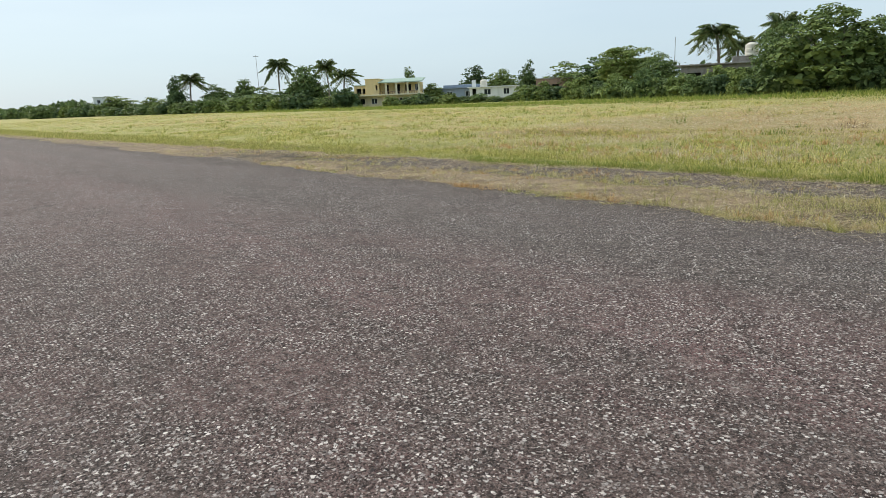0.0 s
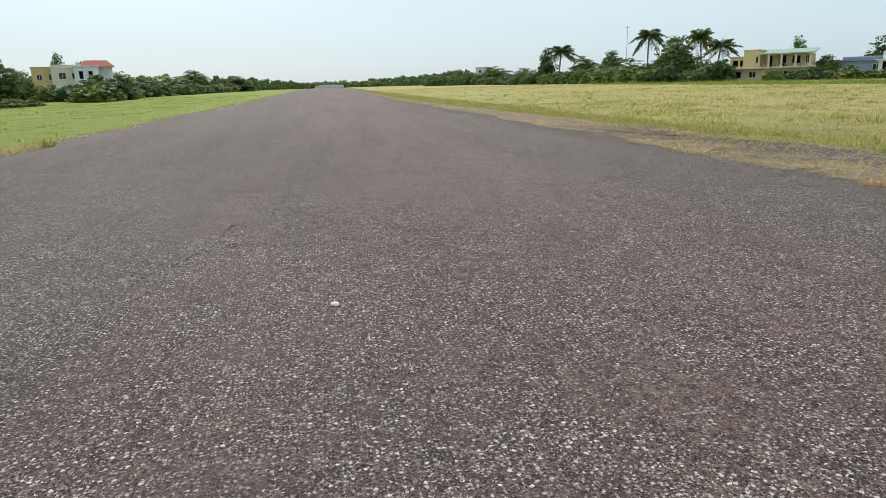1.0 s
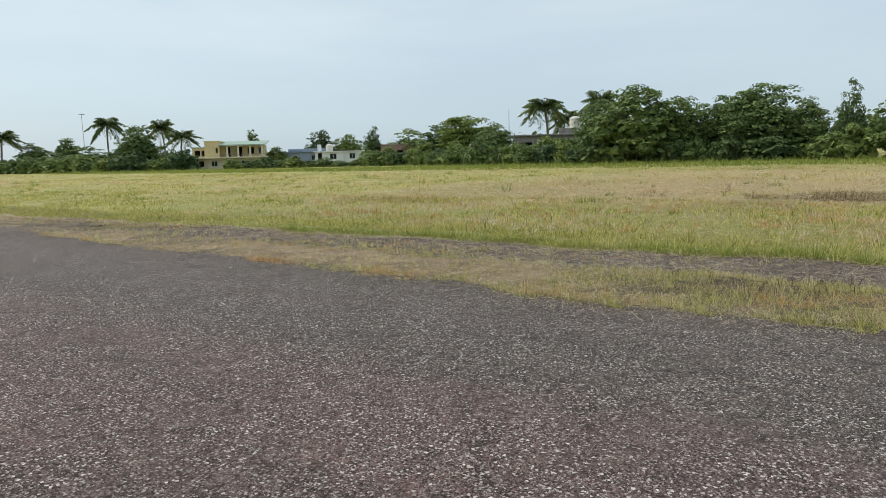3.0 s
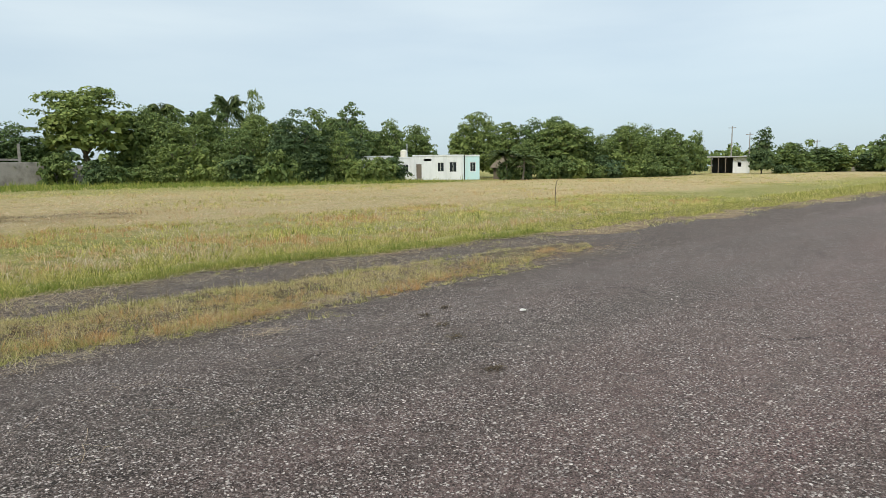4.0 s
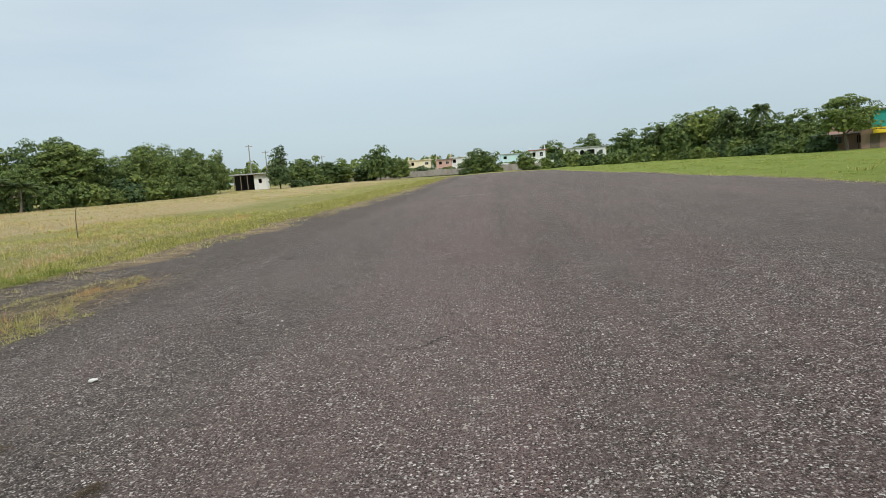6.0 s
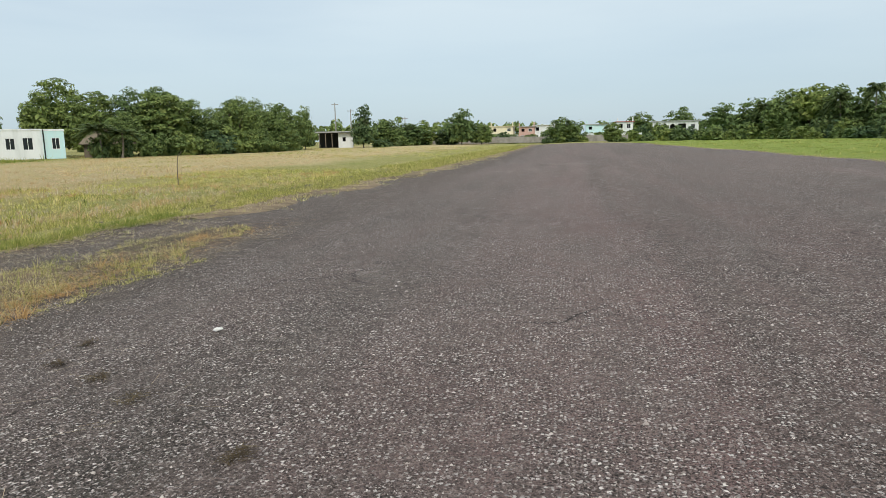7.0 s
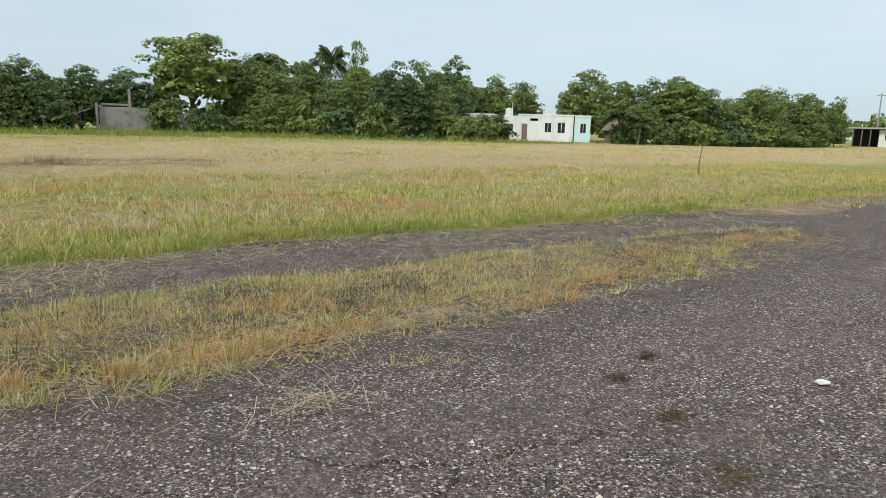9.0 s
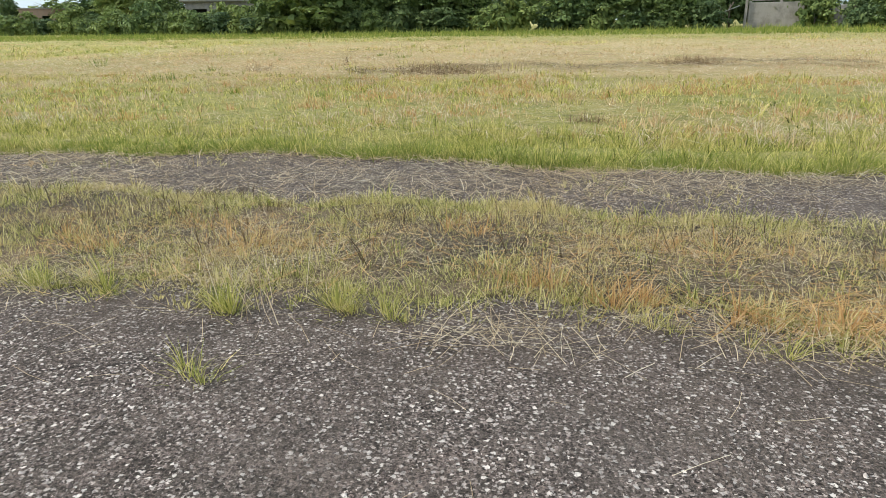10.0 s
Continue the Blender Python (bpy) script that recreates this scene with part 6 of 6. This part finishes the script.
block(h, 0, 7.6, -1.0, 6, 0, 3.0, M_WHITE, [(0.6, 1.6, 0.9, 2.1, "open"), (2.8, 3.8, 0.9, 2.1, "open"), (5.0, 6.6, 0.6, 2.3, "open")], M_WHITE, 0.1, 0.5)
block(h, 0, 4.2, 0, 6, 3.18, 6.2, M_WHITE, [(0.8, 1.5, 4.0, 5.4, "open"), (2.4, 3.1, 4.0, 5.4, "open")], M_WHITE, 0.2)
bm = bmesh.new()
v = [bm.verts.new(c) for c in ((0.8, 3.2, 6.3), (7.2, 3.2, 6.3), (7.2, 9.4, 6.3), (0.8, 9.4, 6.3), (2.0, 6.2, 7.6), (6.0, 6.2, 7.6))]
for f in ((0, 1, 5, 4), (1, 2, 5), (2, 3, 4, 5), (3, 0, 4), (3, 2, 1, 0)):
    bm.faces.new([v[k] for k in f])
part("roof", bm, M_RED, h, "hipped red tile roof")
part("upper_wall", boxes((1.2, 6.8, 6.01, 9.0, 0, 6.3)), M_WHITE, h)
h = thing("hangar", at(-8.0, 486.0, 0.0), "far white hangar beyond the strip's end", "hangar")
block(h, 0, 20, 0, 12, 0, 1.3, M_WHITE)
bm = bmesh.new()
arc = [(10 - 10.3 * math.cos(math.pi * k / 12), 1.2 + 1.1 * math.sin(math.pi * k / 12)) for k in range(13)]
rows = [[bm.verts.new((ax, ay, az)) for ax, az in arc] for ay in (-0.3, 12.3)]
for k in range(12):
    bm.faces.new((rows[0][k], rows[0][k + 1], rows[1][k + 1], rows[1][k]))
bm.faces.new(rows[0])
bm.faces.new(rows[1][::-1])
part("roof", bm, M_WHITE, h, "pale vaulted sheet roof")

# ---- small things ----
s = thing("stick", pose(15.2, -23.4, 0.03), "bent dry stick standing in the field", "stick")
part("shaft", tube(bmesh.new(), [(0.1, -0.2, -0.1), (0.0, -0.05, 0.4), (-0.12, 0.12, 0.8), (-0.3, 0.3, 1.15), (-0.62, 0.5, 1.34)], [0.018, 0.017, 0.015, 0.012, 0.007], 6), M_WOOD, s)
bm = bmesh.new()
bmesh.ops.create_icosphere(bm, subdivisions=2, radius=0.03, matrix=Matrix.Diagonal((1.35, 0.9, 0.55, 1)))
for q in bm.verts:
    q.co += q.normal * 0.014 * noise.noise(q.co * 30)
stone = part("stone", bm, M_STONE)
stone.matrix_basis = pose(3.39, -5.33, float(lie(np.float64(3.39), np.float64(-5.33))) + 0.02, 0, 0, 25)
tagged(stone, "white stone lying on the asphalt", "stone")
bm = bmesh.new()
bmesh.ops.create_icosphere(bm, subdivisions=2, radius=0.03, matrix=Matrix.Diagonal((1.2, 1.0, 0.6, 1)))
for q in bm.verts:
    q.co += q.normal * 0.01 * noise.noise(q.co * 40)
stone = part("stone", bm, M_STONE)
stone.matrix_basis = pose(-2.72, 5.89, float(lie(np.float64(-2.72), np.float64(5.89))) + 0.012)
tagged(stone, "small pale stone on the asphalt", "stone")

for px, py, r in ((3.65, -4.22, 0.08), (3.14, -3.90, 0.085), (4.15, -4.48, 0.06), (4.30, -4.95, 0.06), (2.14, -3.29, 0.07)):
    n = 80
    x, y = px + rng.normal(0, r * 0.55, n), py + rng.normal(0, r * 0.75, n)
    straw("plant_litter", x, y, rng.uniform(0.02, 0.09, n), rng.uniform(0.003, 0.008, n), "dark patch of dry plant litter on the asphalt", 0.004, M_TWIG)
for px, py, r, tall, n in ((21.3, 3.1, 0.75, 0.6, 1100), (25.3, -4.2, 0.6, 0.5, 700), (24.8, 7.2, 0.12, 0.6, 40), (22.0, 9.0, 0.3, 0.5, 150), (12.6, -1.2, 0.2, 0.3, 160)):
    x, y = px + rng.normal(0, r * 0.4, n), py + rng.normal(0, r, n)
    blades("dry_brush", x, y, rng.uniform(0.3, 1.0, n) * tall * 0.8, rng.uniform(0.006, 0.014, n), M_BRUSH, "heap of dry brown brushwood in the field", 1.0, True, category="brushwood")
# broken windrows of cut plants across the mown belt
for row, y0, y1 in ((27.0, -26, 16), (32.0, -30, 12), (38.5, -22, 24)):
    y = rng.uniform(y0, y1, 1300)
    y = y[np.sin(y * 0.8 + row) + rng.normal(0, 0.5, 1300) > 0.1]
    x = row + rng.normal(0, 0.35, len(y)) + 0.9 * np.sin(y * 0.4 + row)
    straw("plant_litter", x, y, rng.uniform(0.15, 0.6, len(y)), rng.uniform(0.015, 0.035, len(y)), "brown windrow of cut plants in the field", 0.13, M_BRUSH)
y = rng.uniform(-9, 6, 4200)
x = 22.6 + rng.normal(0, 0.5, 4200) + 0.6 * np.sin(y * 0.9) + 0.4 * np.sin(y * 2.3)
straw("plant_litter", x + 0.25 * (3 - y), y, rng.uniform(0.08, 0.4, 4200), rng.uniform(0.008, 0.02, 4200), "dark raked line of cut plants in the field", 0.1, M_TWIG)
# drifts of pink-brown hay and dark stubble across the northern field
cx, cy, cl = rng.uniform(16, 56, 90), rng.uniform(6, 75, 90), rng.uniform(1.0, 4.5, 90)
pickd = rng.integers(0, 90, 9000)
x, y = cx[pickd] + rng.normal(0, 0.45, 9000), cy[pickd] + rng.normal(0, 1, 9000) * cl[pickd]
straw("straw", x, y, rng.uniform(0.2, 0.7, 9000), rng.uniform(0.02, 0.045, 9000), "drifts of bleached hay across the field", 0.12, M_MOWN)
pickd = rng.integers(0, 90, 2600)
x, y = cx[pickd] + 0.7 + rng.normal(0, 0.3, 2600), cy[pickd] + rng.normal(0, 0.8, 2600) * cl[pickd]
straw("plant_litter", x, y, rng.uniform(0.15, 0.5, 2600), rng.uniform(0.02, 0.04, 2600), "dark cut plants between the hay drifts", 0.10, M_BRUSH)
x, y = rng.uniform(13, 60, 170), rng.uniform(4, 90, 170)
tussocks("grass", x, y, 40, 0.35, 0.22, 0.03, M_GREEN, "fresh green clump in the mown field", bent=False)
